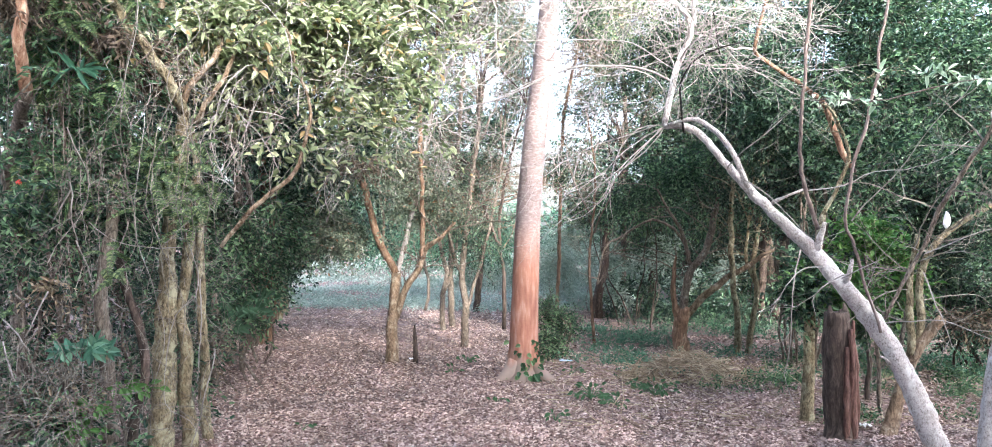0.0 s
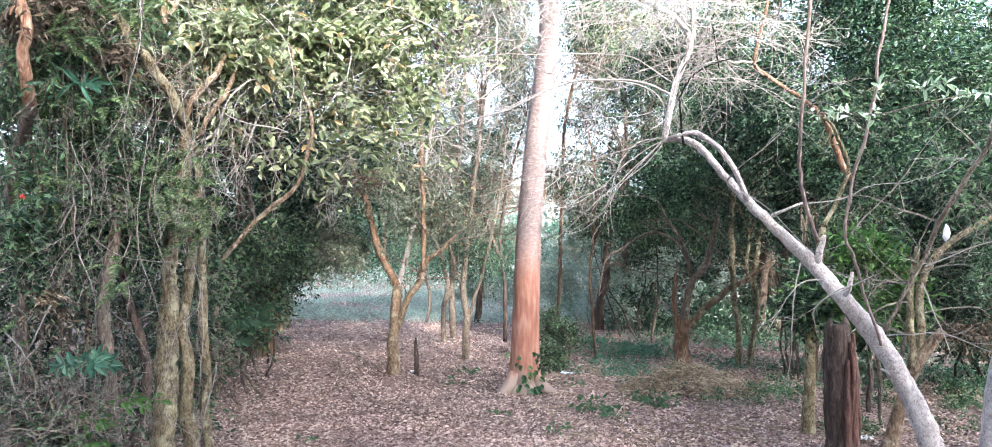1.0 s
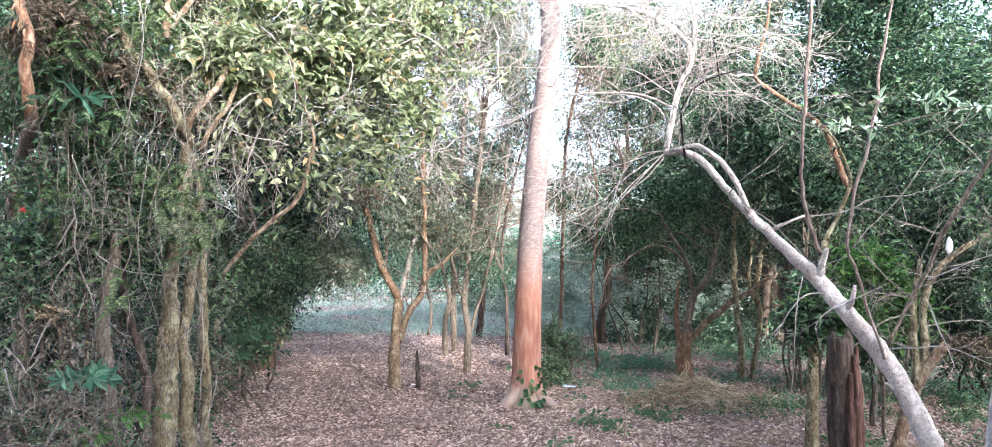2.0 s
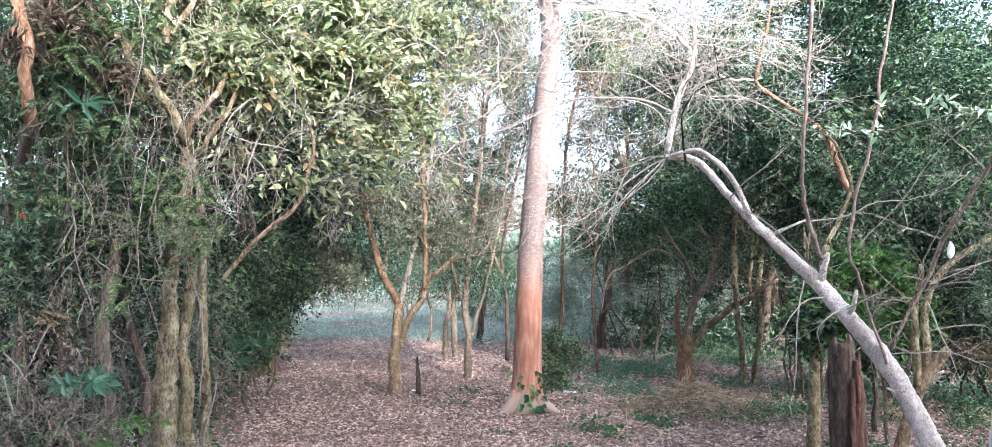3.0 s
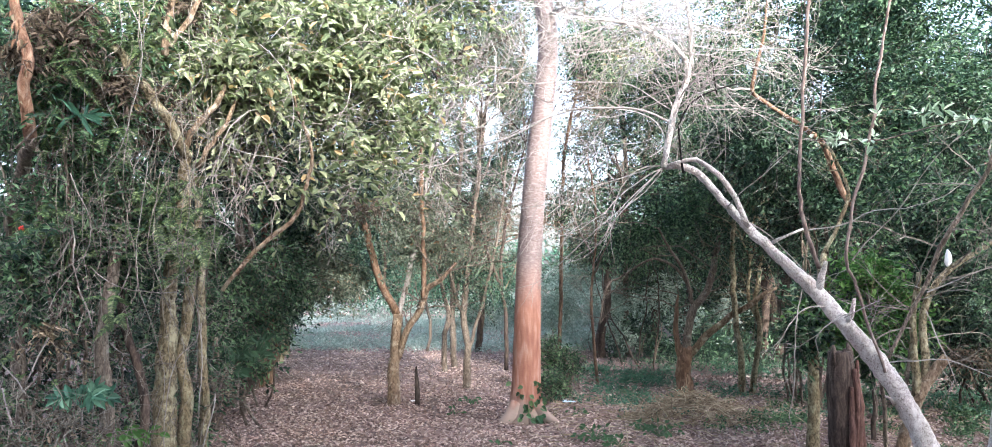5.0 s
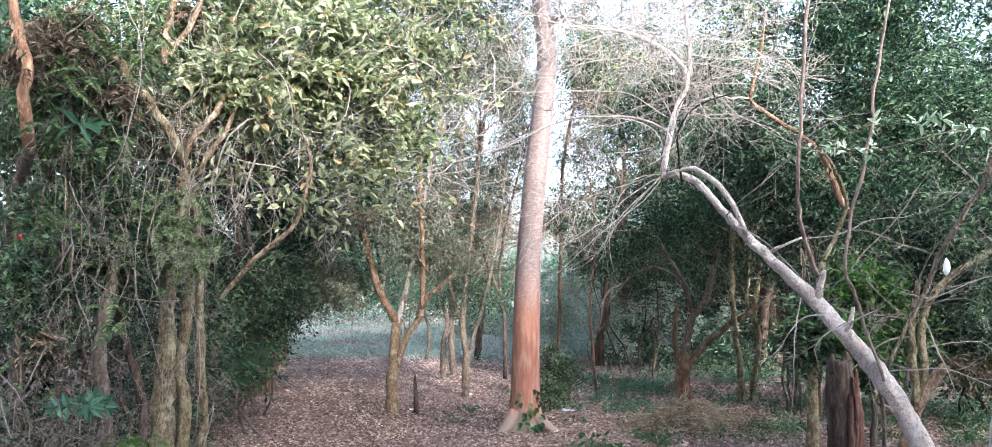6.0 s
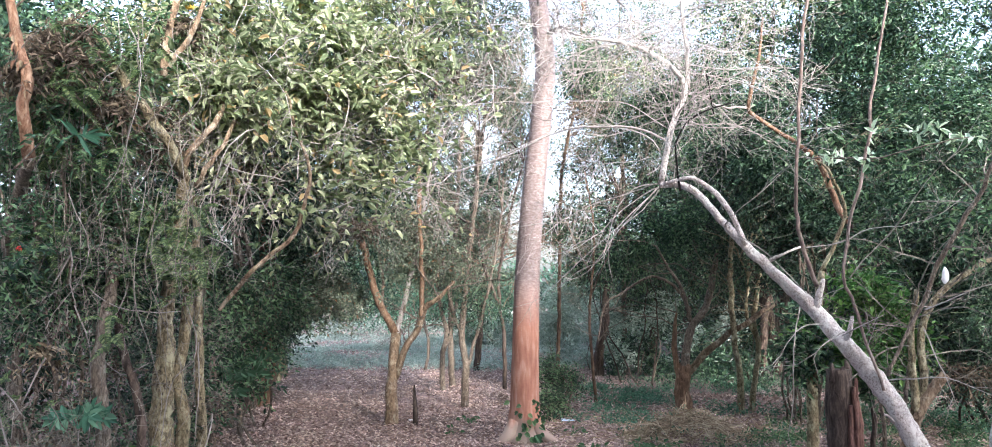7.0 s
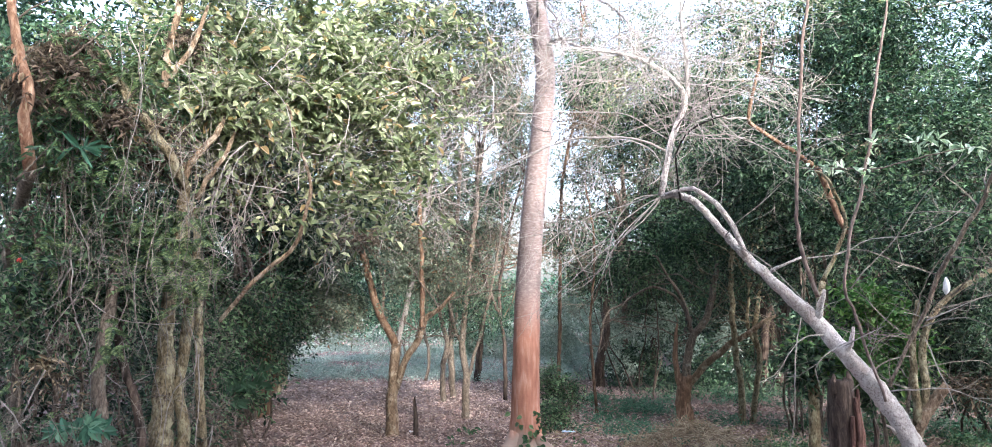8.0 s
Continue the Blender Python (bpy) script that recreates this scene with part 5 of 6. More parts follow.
def climbers():
    """Hanging and twining stems in front of the thicket, each a thing of its own."""
    runs = [
        [(-2.16, 5.70, 1.68), (-2.10, 5.70, 1.47), (-2.02, 5.70, 1.29), (-2.05, 5.70, 1.12), (-2.18, 5.70, 0.99), (-2.24, 5.70, 0.73), (-2.25, 5.70, 0.38), (-2.08, 5.70, 0.27), (-1.95, 5.70, 0.08)],
        [(-2.02, 5.70, 1.25), (-2.01, 5.70, 0.90), (-2.02, 5.70, 0.55)],
        [(-1.88, 5.60, 0.78), (-1.94, 5.60, 0.49), (-1.99, 5.60, 0.27), (-2.05, 5.60, 0.06)],
        [(-2.65, 5.40, 1.63), (-2.52, 5.40, 1.53), (-2.36, 5.40, 1.47), (-2.03, 5.40, 1.47)],
        [(-2.69, 5.00, 1.20), (-2.77, 5.00, 1.01), (-2.83, 5.00, 0.92)], [(-2.96, 5.00, 1.03), (-2.86, 5.00, 0.93), (-2.79, 5.00, 0.85)],
        [(-2.96, 5.00, 0.90), (-2.89, 5.00, 0.67), (-2.80, 5.00, 0.48), (-2.63, 4.90, 0.31)],
        [(-2.61, 4.90, 0.54), (-2.65, 4.90, 0.39), (-2.67, 4.90, 0.26)], [(-2.56, 5.20, 0.79), (-2.57, 5.20, 0.64), (-2.57, 5.20, 0.54)],
        [(-2.73, 5.40, 1.51), (-2.62, 5.40, 1.22), (-2.60, 5.40, 0.85), (-2.63, 5.40, 0.40)],
        [(-2.52, 5.50, 3.03), (-2.50, 5.40, 2.84), (-2.56, 5.40, 2.69), (-2.59, 5.40, 2.62)], [(-2.61, 5.50, 3.09), (-2.53, 5.40, 2.88), (-2.52, 5.40, 2.73), (-2.56, 5.40, 2.59)], [(-2.68, 5.50, 3.03), (-2.67, 5.40, 2.88), (-2.67, 5.40, 2.77), (-2.62, 5.40, 2.67)],
        [(-2.73, 5.30, 1.95), (-2.71, 5.30, 1.79), (-2.71, 5.30, 1.65), (-2.66, 5.30, 1.51)], [(-2.72, 5.30, 1.83), (-2.78, 5.30, 1.71), (-2.86, 5.30, 1.59)], [(-2.60, 5.50, 2.03), (-2.64, 5.50, 1.87), (-2.71, 5.40, 1.80), (-2.74, 5.40, 1.71)], [(-2.56, 5.60, 1.85), (-2.49, 5.60, 1.74), (-2.49, 5.60, 1.59)],
        [(-1.71, 6.00, 2.57), (-1.83, 6.00, 2.27), (-1.98, 6.00, 1.99), (-2.05, 6.00, 1.83)], [(-1.94, 5.90, 1.96), (-2.04, 5.90, 2.21), (-1.90, 5.90, 2.55)],
        [(-2.49, 5.60, 1.89), (-2.47, 5.60, 1.72), (-2.51, 5.60, 1.51), (-2.66, 5.60, 1.25), (-2.52, 5.60, 1.04), (-2.31, 5.60, 1.12)],
    ]
    for k in range(96):
        y, drop = R.uniform(5.2, 6.4), R.uniform(0.7, 2.0)
        top = np.array((R.uniform(-0.6, -0.34) * y, y, R.uniform(2.1, 3.6)))
        w = R.normal(0, 0.08, (4, 3))
        runs.append([top, top + w[0] - (0, 0, drop * 0.35), top + w[1] - (0, 0, drop * 0.7), top + w[2] - (0, 0, drop)])
    for k, pts in enumerate(runs):
        r0 = R.uniform(0.0018, 0.0045) if k > 19 else R.uniform(0.004, 0.0065)
        l = curve(pts, 0.06, 0.006)
        v, f = tube(l, (r0, r0 * 0.8, r0 * 0.6), 5, 0.1)
        whole("hanging_vine", tuple(l[-1]), v, f, "twig" if k < 20 or k % 4 < 1 else "vine", "thin dry woody vine hanging in the thicket", "vine", "vines in the thicket", smooth=True)
    out = []
    for k in range(220):
        y = R.uniform(4.8, 6.4)
        p = np.array((R.uniform(-0.61, -0.33) * y, y, R.uniform(0.03, 2.8)))
        grow(out, p, R.normal(0, 1, 3), R.uniform(0.2, 0.6), 0.0024, 2, 0.9, 0.05, 0.22, kids=2)
    for k in range(70):
        p = np.array((R.uniform(-3.0, -2.2), R.uniform(4.5, 5.1), R.uniform(0.05, 0.8)))
        grow(out, p, R.normal(0, 1, 3), R.uniform(0.2, 0.6), 0.003, 2, 0.9, 0.02, 0.2, kids=2)
    whole("dry_tangle", (-2.82, 5.89, 0), *twig_mesh(out, 0.0015), "vine", "tangle of fine dry twigs in the thicket", "twigs", kind="stuff")


climbers()


def frond(t, root, way, length, mat="fern", leaf=0.03, label=""):
    """A feathery frond: a rib with narrow leaflets on both sides."""
    way = unit(np.array(way, float))
    n = 26
    s = np.linspace(0, 1, n)[:, None]
    rib = np.array(root) + way * s * length + np.array((0, 0, -0.35)) * s ** 2 * length
    side = unit(np.cross(way, (0, -0.6, 1.0)))
    p = np.concatenate([rib, rib])
    d = np.concatenate([np.repeat(side[None], n, 0), np.repeat(-side[None], n, 0)]) + way * 0.5 + R.normal(0, 0.1, (2 * n, 3))
    L = leaf * np.concatenate([1.1 - s[:, 0] * 0.8] * 2) * 1.5
    rib_part = part("frond", *tube(rib, (0.003, 0.001), 3), mat, t, label)
    part("leaflet", *leaf_mesh(p, d, np.repeat(np.array(((0, -0.5, 1.0),)), 2 * n, 0), L, L * 0.28), mat, rib_part, kind="stuff")


def ferns():
    for c, num, size in (((-2.17, 5.60, 1.98), 16, 0.34), ((-2.02, 5.60, 1.90), 12, 0.3), ((-2.65, 5.20, 2.95), 10, 0.32), ((-2.94, 5.30, 2.60), 10, 0.3), ((-2.50, 5.40, 2.46), 9, 0.28), ((-2.92, 5.30, 1.91), 12, 0.32), ((-2.11, 5.60, 1.72), 9, 0.3), ((-2.70, 5.30, 3.13), 12, 0.34), ((-2.46, 5.50, 3.14), 10, 0.34), ((-2.28, 5.60, 2.11), 8, 0.28), *[((R.uniform(-3.2, -2.3), R.uniform(5.1, 5.6), R.uniform(1.0, 3.3)), 4, 0.24) for k in range(5)]):
        t = thing("climbing_fern", tuple(c), "yellow-green feathery climbing fern in the thicket", "fern", "climbing ferns")
        for k in range(num * 2):
            frond(t, np.array(c) + R.normal(0, 1, 3) * np.array((0.1, 0.08, 0.13)), (R.normal(0, 0.8), R.normal(-0.4, 0.4), R.normal(-0.3, 0.5)), size * R.uniform(0.35, 0.7))


ferns()


def broad_plant(base, label, n, size, mat, spread, name="broadleaf_plant", fan=0.5, hold=0.0, wide=0.6, fingers=1):
    """A small plant with leaves on stalks; each leaf has one or more pointed fingers."""
    t = thing(name, base, label, "plant")
    b = np.array(base, float)
    for k in range(n):
        a = R.uniform(0, 6.28)
        tip = b + np.array((math.cos(a) * spread * R.uniform(0.3, 1), math.sin(a) * spread * 0.5, hold + R.uniform(0.2, 1.0) * spread * fan))
        stalk = part("stalk", *tube(curve([b, (b + tip) / 2 + np.array((0, 0, 0.02)), tip], 0.05), (0.003, 0.002), 4), mat, t)
        turn = a + (np.arange(fingers) - (fingers - 1) / 2) * 0.75 + R.normal(0, 0.1, fingers)
        L = size * R.uniform(0.7, 1.2) * (1 - 0.12 * np.abs(np.arange(fingers) - (fingers - 1) / 2))
        d = np.stack([np.cos(turn), R.normal(-0.25, 0.15, fingers), np.sin(turn) * 0.8 - 0.15], 1)
        up = np.tile(np.array((R.normal(0, 0.25), -1.0, 0.65)), (fingers, 1))
        part("leaf", *leaf_mesh(np.tile(tip, (fingers, 1)), d, up, L, L * wide, 0.18, 0.25), mat, stalk)


broad_plant((-2.48, 5.00, 0.78), "sapling with broad bluish-green lobed leaves", 13, 0.1, "leaf_blue", 0.17, hold=0.02, wide=0.5, fingers=5)
broad_plant((-2.64, 5.20, 2.57), "star-shaped rosette of narrow bluish leaves", 11, 0.15, "leaf_blue", 0.05, wide=0.22)
for c, n in (((-2.45, 5.10, 0.46), 26), ((-2.38, 5.30, 0.52), 16), ((-2.47, 5.00, 0.33), 20), ((-2.37, 5.60, 0.48), 14)):
    broad_plant(c, "fresh green leafy weed in the thicket", n, 0.06, "leaf_fresh", 0.13)
for c in ((-2.41, 7.80, 0.79), (-2.43, 8.60, 0.85), (-2.43, 7.60, 0.63), (-2.38, 8.20, 0.72)):
    broad_plant(c, "green leafy plant at the foot of the thicket", 16, 0.09, "leaf_green", 0.2)

# ---- woods behind ----
R = np.random.default_rng(41)

BK = "shrubs round the clearing"
shrub("leafy dark green shrub wall behind the leaning tree", (4.4, 9.2, 0), [((4.29, 9.00, 3.34), (1.5, 0.9, 0.9), 620), ((4.76, 8.60, 2.34), (0.9, 0.8, 0.8), 330), ((3.88, 9.20, 2.03), (0.9, 0.8, 0.7), 330), ((3.46, 9.60, 3.16), (1.1, 0.9, 0.9), 420), ((4.38, 9.20, 4.60), (1.7, 1.0, 0.8), 520), ((4.83, 9.40, 1.26), (0.9, 0.7, 0.6), 230), ((5.46, 9.00, 1.55), (0.8, 0.8, 0.8), 240), ((5.79, 9.40, 4.21), (1.2, 1, 1), 300), ((5.75, 9.60, 0.96), (0.9, 0.5, 0.7), 170), ((5.53, 10.00, 1.39), (0.8, 0.5, 0.7), 150)], "leaf_dark", 0.065, BK, 14, 0.3, gap=-0.03, stem="dark", simple=True, more=2.8)
shrub("light green upper foliage behind the leaning tree", (3.6, 10.4, 0), [((3.81, 10.20, 5.10), (1.3, 0.8, 0.7), 260), ((3.19, 10.40, 3.29), (0.9, 0.7, 0.5), 170), ((2.28, 13.00, 5.03), (1.2, 0.8, 0.7), 260), ((1.86, 13.00, 5.14), (0.9, 0.8, 0.7), 180), ((3.08, 11.50, 4.54), (1.0, 0.8, 0.8), 200), ((2.68, 12.50, 4.51), (0.8, 0.7, 0.6), 130)], "leaf_green", 0.06, BK, 8, 0.3, gap=0.02, simple=True, more=3)
# Lighter olive leaf colour paints the sunlight on these tops.
shrub("treetop leaves with sunlight put into their yellow-green colour", (4.0, 9.8, 0), [((3.83, 9.60, 5.13), (0.9, 0.6, 0.4), 110), ((4.60, 9.60, 5.28), (0.9, 0.6, 0.4), 90), ((3.02, 10.00, 4.88), (0.6, 0.5, 0.4), 60), ((2.17, 12.50, 4.90), (0.7, 0.5, 0.4), 80)], "leaf_olive", 0.065, BK, 3, 0.3, gap=0.05, grain=0.5, simple=True, more=1.3)
# Dark foliage added where the hollow is only deep shade.
shrub("dark leaves filling the shaded hollow behind the clearing", (8, 21, 0), [((7.4, 21.5, 1.2), (3.0, 1.0, 1.6), 420), ((11.6, 19.0, 1.5), (3.0, 1.4, 2.0), 420), ((5.2, 23.0, 1.4), (2.2, 1.2, 1.6), 300), ((9.0, 22.5, 3.6), (4.4, 1.6, 1.8), 460), ((13.0, 17.5, 4.2), (2.6, 2.0, 1.8), 360)], "leaf_dark", 0.13, BK, 16, 0.5, gap=-0.15, stem="dark", simple=True, more=2.2)
shrub("low dome of drooping dark foliage", (3.2, 15.2, 0), [((2.45, 14.60, 2.25), (1.5, 1.0, 0.5), 150), ((3.30, 14.20, 2.05), (1.3, 0.9, 0.5), 120)], "leaf_green", 0.07, BK, 4, 0.4, gap=0.05, grain=0.5, stem="dark", droop=0.7, simple=True, more=1.5)
shrub("leafy bush behind the tall tree", (0.93, 12.03, 0), [((0.90, 11.50, 0.46), (0.32, 0.3, 0.38), 150), ((0.72, 10.60, 0.22), (0.22, 0.25, 0.2), 70)], "leaf_green", 0.045, BK, 6, 0.2, gap=-0.1, more=2)
shrub("bushes at the end of the path, sky light put into their colour", (-2, 31, 0), [((x, 31.5 + 0.1 * x, 0.45), (2.0, 1.0, 0.75), 150) for x in (-9, -6.5, -4, -1.5, 1, 3.5, 6, 9)], "weed_pale", 0.13, BK, 10, 0.6, gap=0.0, grain=0.6, simple=True)
shrub("dark tree wall beyond the lit glade", (-3, 36, 0), [((-8.5, 36, 2.4), (3.0, 1.5, 2.4), 420), ((-4.5, 36.5, 2.2), (3.0, 1.5, 2.2), 420), ((0, 37, 1.8), (3.0, 1.5, 1.9), 360), ((-6, 37, 5.4), (4.0, 2, 1.8), 420), ((5, 37, 2.0), (3, 1.5, 2.0), 360), ((6.5, 27, 1.6), (2.5, 1.2, 1.8), 300), ((10.5, 26, 1.8), (2.6, 1.2, 2.0), 320), ((14.5, 24, 2.0), (2.6, 1.2, 2.0), 300)], "leaf_dark", 0.17, BK, 12, 0.8, gap=-0.1, stem="dark", simple=True, more=1.4)


# Fills the shaded gap under the canopy with dark leaves.
shrub("undergrowth round the clearing, dark leaf colour filling in for shade", (8, 18.5, 0), [((x, 18.2 + 0.2 * abs(x - 7), 0.5), (1.4, 0.7, 0.7), 110) for x in (4.6, 6.4, 8.2, 10.0, 12.0, 14.0)] + [((x, y, 0.35), (0.9, 0.5, z), 90) for x, y, z in ((2.7, 16.6, 0.5), (3.6, 15.6, 0.5), (4.6, 15.4, 0.7), (5.6, 15.0, 0.8), (6.8, 14.2, 0.9), (7.8, 13.2, 0.9), (8.8, 12.6, 0.8), (10.2, 12.6, 0.8))], "leaf_dark", 0.1, BK, 10, 0.4, gap=-0.1, stem="dark", simple=True, more=1.6)
WD = "shady trees behind the clearing"
for x, y, r0, bend in ((4.9, 15.2, 0.07, 0.2), (5.6, 16.4, 0.1, -0.3), (7.2, 14.6, 0.08, 0.3), (6.5, 19.0, 0.12, 0.2), (9.2, 16.5, 0.11, -0.3), (4.8, 20.8, 0.09, 0.2), (9.6, 20.5, 0.12, 0.3), (12.0, 15.0, 0.11, -0.2), (8.4, 12.4, 0.07, 0.25), (3.3, 17.4, 0.07, 0.2), (6.3, 13.2, 0.07, -0.2), (7.6, 18.0, 0.09, 0.1)):
    slim_tree("shady_tree", "dark-stemmed tree with a dense low canopy", [(x, y, -0.08), (x + bend * 0.3, y, 0.9), (x + bend, y, 1.9), (x + bend * 0.6, y, 3.3)], (r0 * 1.3, r0, r0 * 0.85, r0 * 0.5), "dark",
              [([(x + bend * 0.8, y, 1.6), (x + bend - 0.6, y - 0.2, 2.4), (x + bend - 1.1, y - 0.3, 3.2)], (r0 * 0.6, r0 * 0.5, r0 * 0.3)), ([(x + bend, y, 1.9), (x + bend + 0.5, y, 2.6), (x + bend + 1.0, y + 0.2, 3.4)], (r0 * 0.55, r0 * 0.45, r0 * 0.25))],
              [((x - 0.6, y - 0.3, 3.3), (1.5, 1.4, 0.7), 210), ((x + 0.8, y + 0.3, 3.6), (1.6, 1.5, 0.8), 210), ((x, y, 4.7), (2.1, 1.9, 0.9), 240)], "leaf_dark", 0.1, WD, n_twig=4, spray=0.4, gap=-0.1, more=1.6)
# Brightness of the open glade painted into these leaves.
shrub("bushes beyond the tall tree, pale bluish light put into their colour", (2.0, 20, 0), [((2.2, 25.0, 0.9), (1.3, 0.8, 1.1), 220), ((3.5, 25.6, 0.7), (1.2, 0.8, 0.9), 190), ((1.1, 24.4, 0.6), (1.0, 0.8, 0.7), 170), ((-0.6, 25.0, 0.4), (1.4, 0.8, 0.6), 170)], "weed_pale", 0.12, BK, 6, 0.45, gap=0.05, grain=0.5, simple=True, more=1.6)
# No mist in the air; the bluish leaves give the misty look.
shrub("bushes closing the view behind the thin trees, bluish colour standing for mist", (-1.5, 25, 0), [((-2.57, 24.00, 1.57), (1.5, 1.0, 0.9), 190), ((-1.10, 24.00, 1.39), (1.4, 1.0, 0.8), 170), ((0.20, 25.00, 1.68), (1.3, 1.0, 1.0), 170), ((-2.50, 25.00, 3.20), (1.8, 1.0, 0.9), 180), ((-0.80, 26.00, 3.08), (1.6, 1.0, 0.7), 120)], "leaf_blue", 0.1, BK, 8, 0.5, gap=0.0, simple=True, more=1.5)
# These stand in shade; the pale leaf colour replaces light falling on them.
shrub("bushes behind the tall tree, bluish light put into their leaf colour", (1.9, 17.5, 0), [((1.33, 17.30, 0.98), (0.6, 0.5, 0.6), 110), ((1.96, 17.60, 0.71), (0.6, 0.5, 0.6), 110), ((2.90, 18.40, 0.53), (0.6, 0.5, 0.5), 90), ((1.66, 18.00, 1.72), (0.6, 0.5, 0.4), 70), ((2.66, 15.40, 0.75), (0.45, 0.3, 0.45), 80), ((3.03, 15.20, 0.59), (0.35, 0.3, 0.35), 50), ((2.35, 17.00, 1.19), (0.5, 0.4, 0.4), 60), ((3.48, 16.20, 1.28), (0.6, 0.4, 0.5), 60), ((3.65, 14.00, 0.99), (0.5, 0.3, 0.5), 50)], "weed_pale", 0.07, BK, 5, 0.32, gap=0.0, simple=True, more=1.8)
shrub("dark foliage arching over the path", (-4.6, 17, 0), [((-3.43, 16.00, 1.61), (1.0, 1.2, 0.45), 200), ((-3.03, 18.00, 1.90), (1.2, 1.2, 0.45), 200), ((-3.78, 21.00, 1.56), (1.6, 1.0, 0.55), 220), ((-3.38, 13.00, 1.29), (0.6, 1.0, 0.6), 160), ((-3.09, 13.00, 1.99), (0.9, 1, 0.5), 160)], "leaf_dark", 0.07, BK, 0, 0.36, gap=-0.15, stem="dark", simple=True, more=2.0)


def far_tree(x, y, h, spread, leaf="leaf_dark", size=0.16, low=0.3, n=420, gap=0.0):
    t = thing("far_tree", (x, y, 0), "tall leafy tree at the back of the woods", "tree", "trees at the back of the woods")
    limb(t, "trunk", [(x, y, -0.1), (x + R.normal(0, 0.2), y, h * 0.35), (x + R.normal(0, 0.4), y, h * 0.9)], (0.16, 0.11, 0.03), "dark", 10, 0.02, step=0.3)
    for k in range(5):
        z = h * R.uniform(0.3, 0.7)
        limb(t, "limb", [(x, y, z), (x + R.normal(0, 0.4) * spread, y + R.normal(0, 0.5), z + h * 0.12), (x + R.normal(0, 0.7) * spread, y + R.normal(0, 1), z + h * 0.22)], (0.08, 0.05, 0.02), "dark", 7, 0.03, step=0.3)
    blobs = [((x + R.normal(0, 0.45) * spread, y + R.normal(0, 0.3) * spread, h * R.uniform(low, 0.95)), (spread * R.uniform(0.4, 0.7), spread * 0.5, h * R.uniform(0.1, 0.2)), n // 6) for k in range(6)]
    crown(t, blobs, size, 0.45, leaf, spray=0.8, count=10, gap=gap, grain=1.2, simple=True, stem="dark")


for x, y, h, s, low in ((-15, 26, 11, 4.5, 0.1), (-10, 24, 10, 4, 0.15), (-7.5, 14, 7.5, 2.6, 0.3), (-9, 18, 9, 3.5, 0.1), (-10, 39, 12, 4, 0.25), (-3.6, 41, 12, 2.8, 0.35), (-12, 12, 8, 3.5, 0.05),
                         (7.5, 25, 11, 3.2, 0.15), (10, 21, 11, 4, 0.1), (14, 18, 10, 4, 0.05), (12, 27, 12, 4.5, 0.1), (6.5, 33, 10, 3, 0.1), (8.5, 16.5, 8, 3, 0.35), (19, 24, 12, 5, 0.1), (-20, 20, 11, 5, 0.05), (11.5, 9, 7, 2.5, 0.1), (-8, 8.5, 7, 2.4, 0.1)):
    far_tree(x, y, h, s, low=low)
for x, y, h, s in ((-0.6, 34, 12, 2.6), (7.6, 28, 11, 2.6), (9.5, 30, 11, 2.4)):
    far_tree(x, y, h, s, "leaf_grey", 0.09, 0.35, 520, 0.06)
FW = []
for k in range(90):
    a = R.uniform(-1.15, 1.15)
    d = R.uniform(38, 60)
    hh = 2.2 if -0.12 < a < 0.2 else 5.5
    p, q = blob((math.sin(a) * d, math.cos(a) * d, R.uniform(0.2, 1.0) * hh), (4.5, 2.5, 2.2), 40, -0.3, 2.0)
    FW.append((p, q))
p, q = np.vstack([a for a, _ in FW]), np.vstack([b for _, b in FW])
ok = p[:, 2] > 0.2
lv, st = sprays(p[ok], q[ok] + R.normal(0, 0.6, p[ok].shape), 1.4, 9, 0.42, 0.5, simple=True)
# Distance haze is put into the leaf colour.
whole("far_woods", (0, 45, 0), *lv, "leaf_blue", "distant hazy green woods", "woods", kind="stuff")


# ---- unseen trees behind the eye and overhead, added to shape the light ----
R = np.random.default_rng(21)

def sun_screen(x, y, h):
    t = thing("sun_screen_tree", (x, y, 0), "unseen leafy tree closing the clearing and screening the sun", "tree", "trees closing the clearing")
    limb(t, "trunk", [(x, y, -0.1), (x + R.normal(0, 0.2), y, h * 0.4), (x, y, h * 0.9)], (0.2, 0.14, 0.04), "dark", 10, 0.02, step=0.4)
    blobs = [((x + R.normal(0, 0.4), y + R.normal(0, 0.5), z), (1.7, 1.5, 1.3), 150) for z in np.linspace(0.9, h - 1.2, int(h / 1.4))]
    crown(t, blobs, 0.3, 0.5, "leaf_dark", spray=0.8, count=8, gap=-0.3, grain=1.2, simple=True, stem="dark")


# Unseen row whose heights decide where the sun gets past to the crowns.
for k in range(17):
    x = -15 + 2.1 * k
    sun_screen(x, -8 + R.normal(0, 0.5), (8.35 if 3 < x < 7 else 8.95 if 7 < x < 9.5 else 10.0 if x > 9.5 else 9.3) + R.normal(0, 0.2))

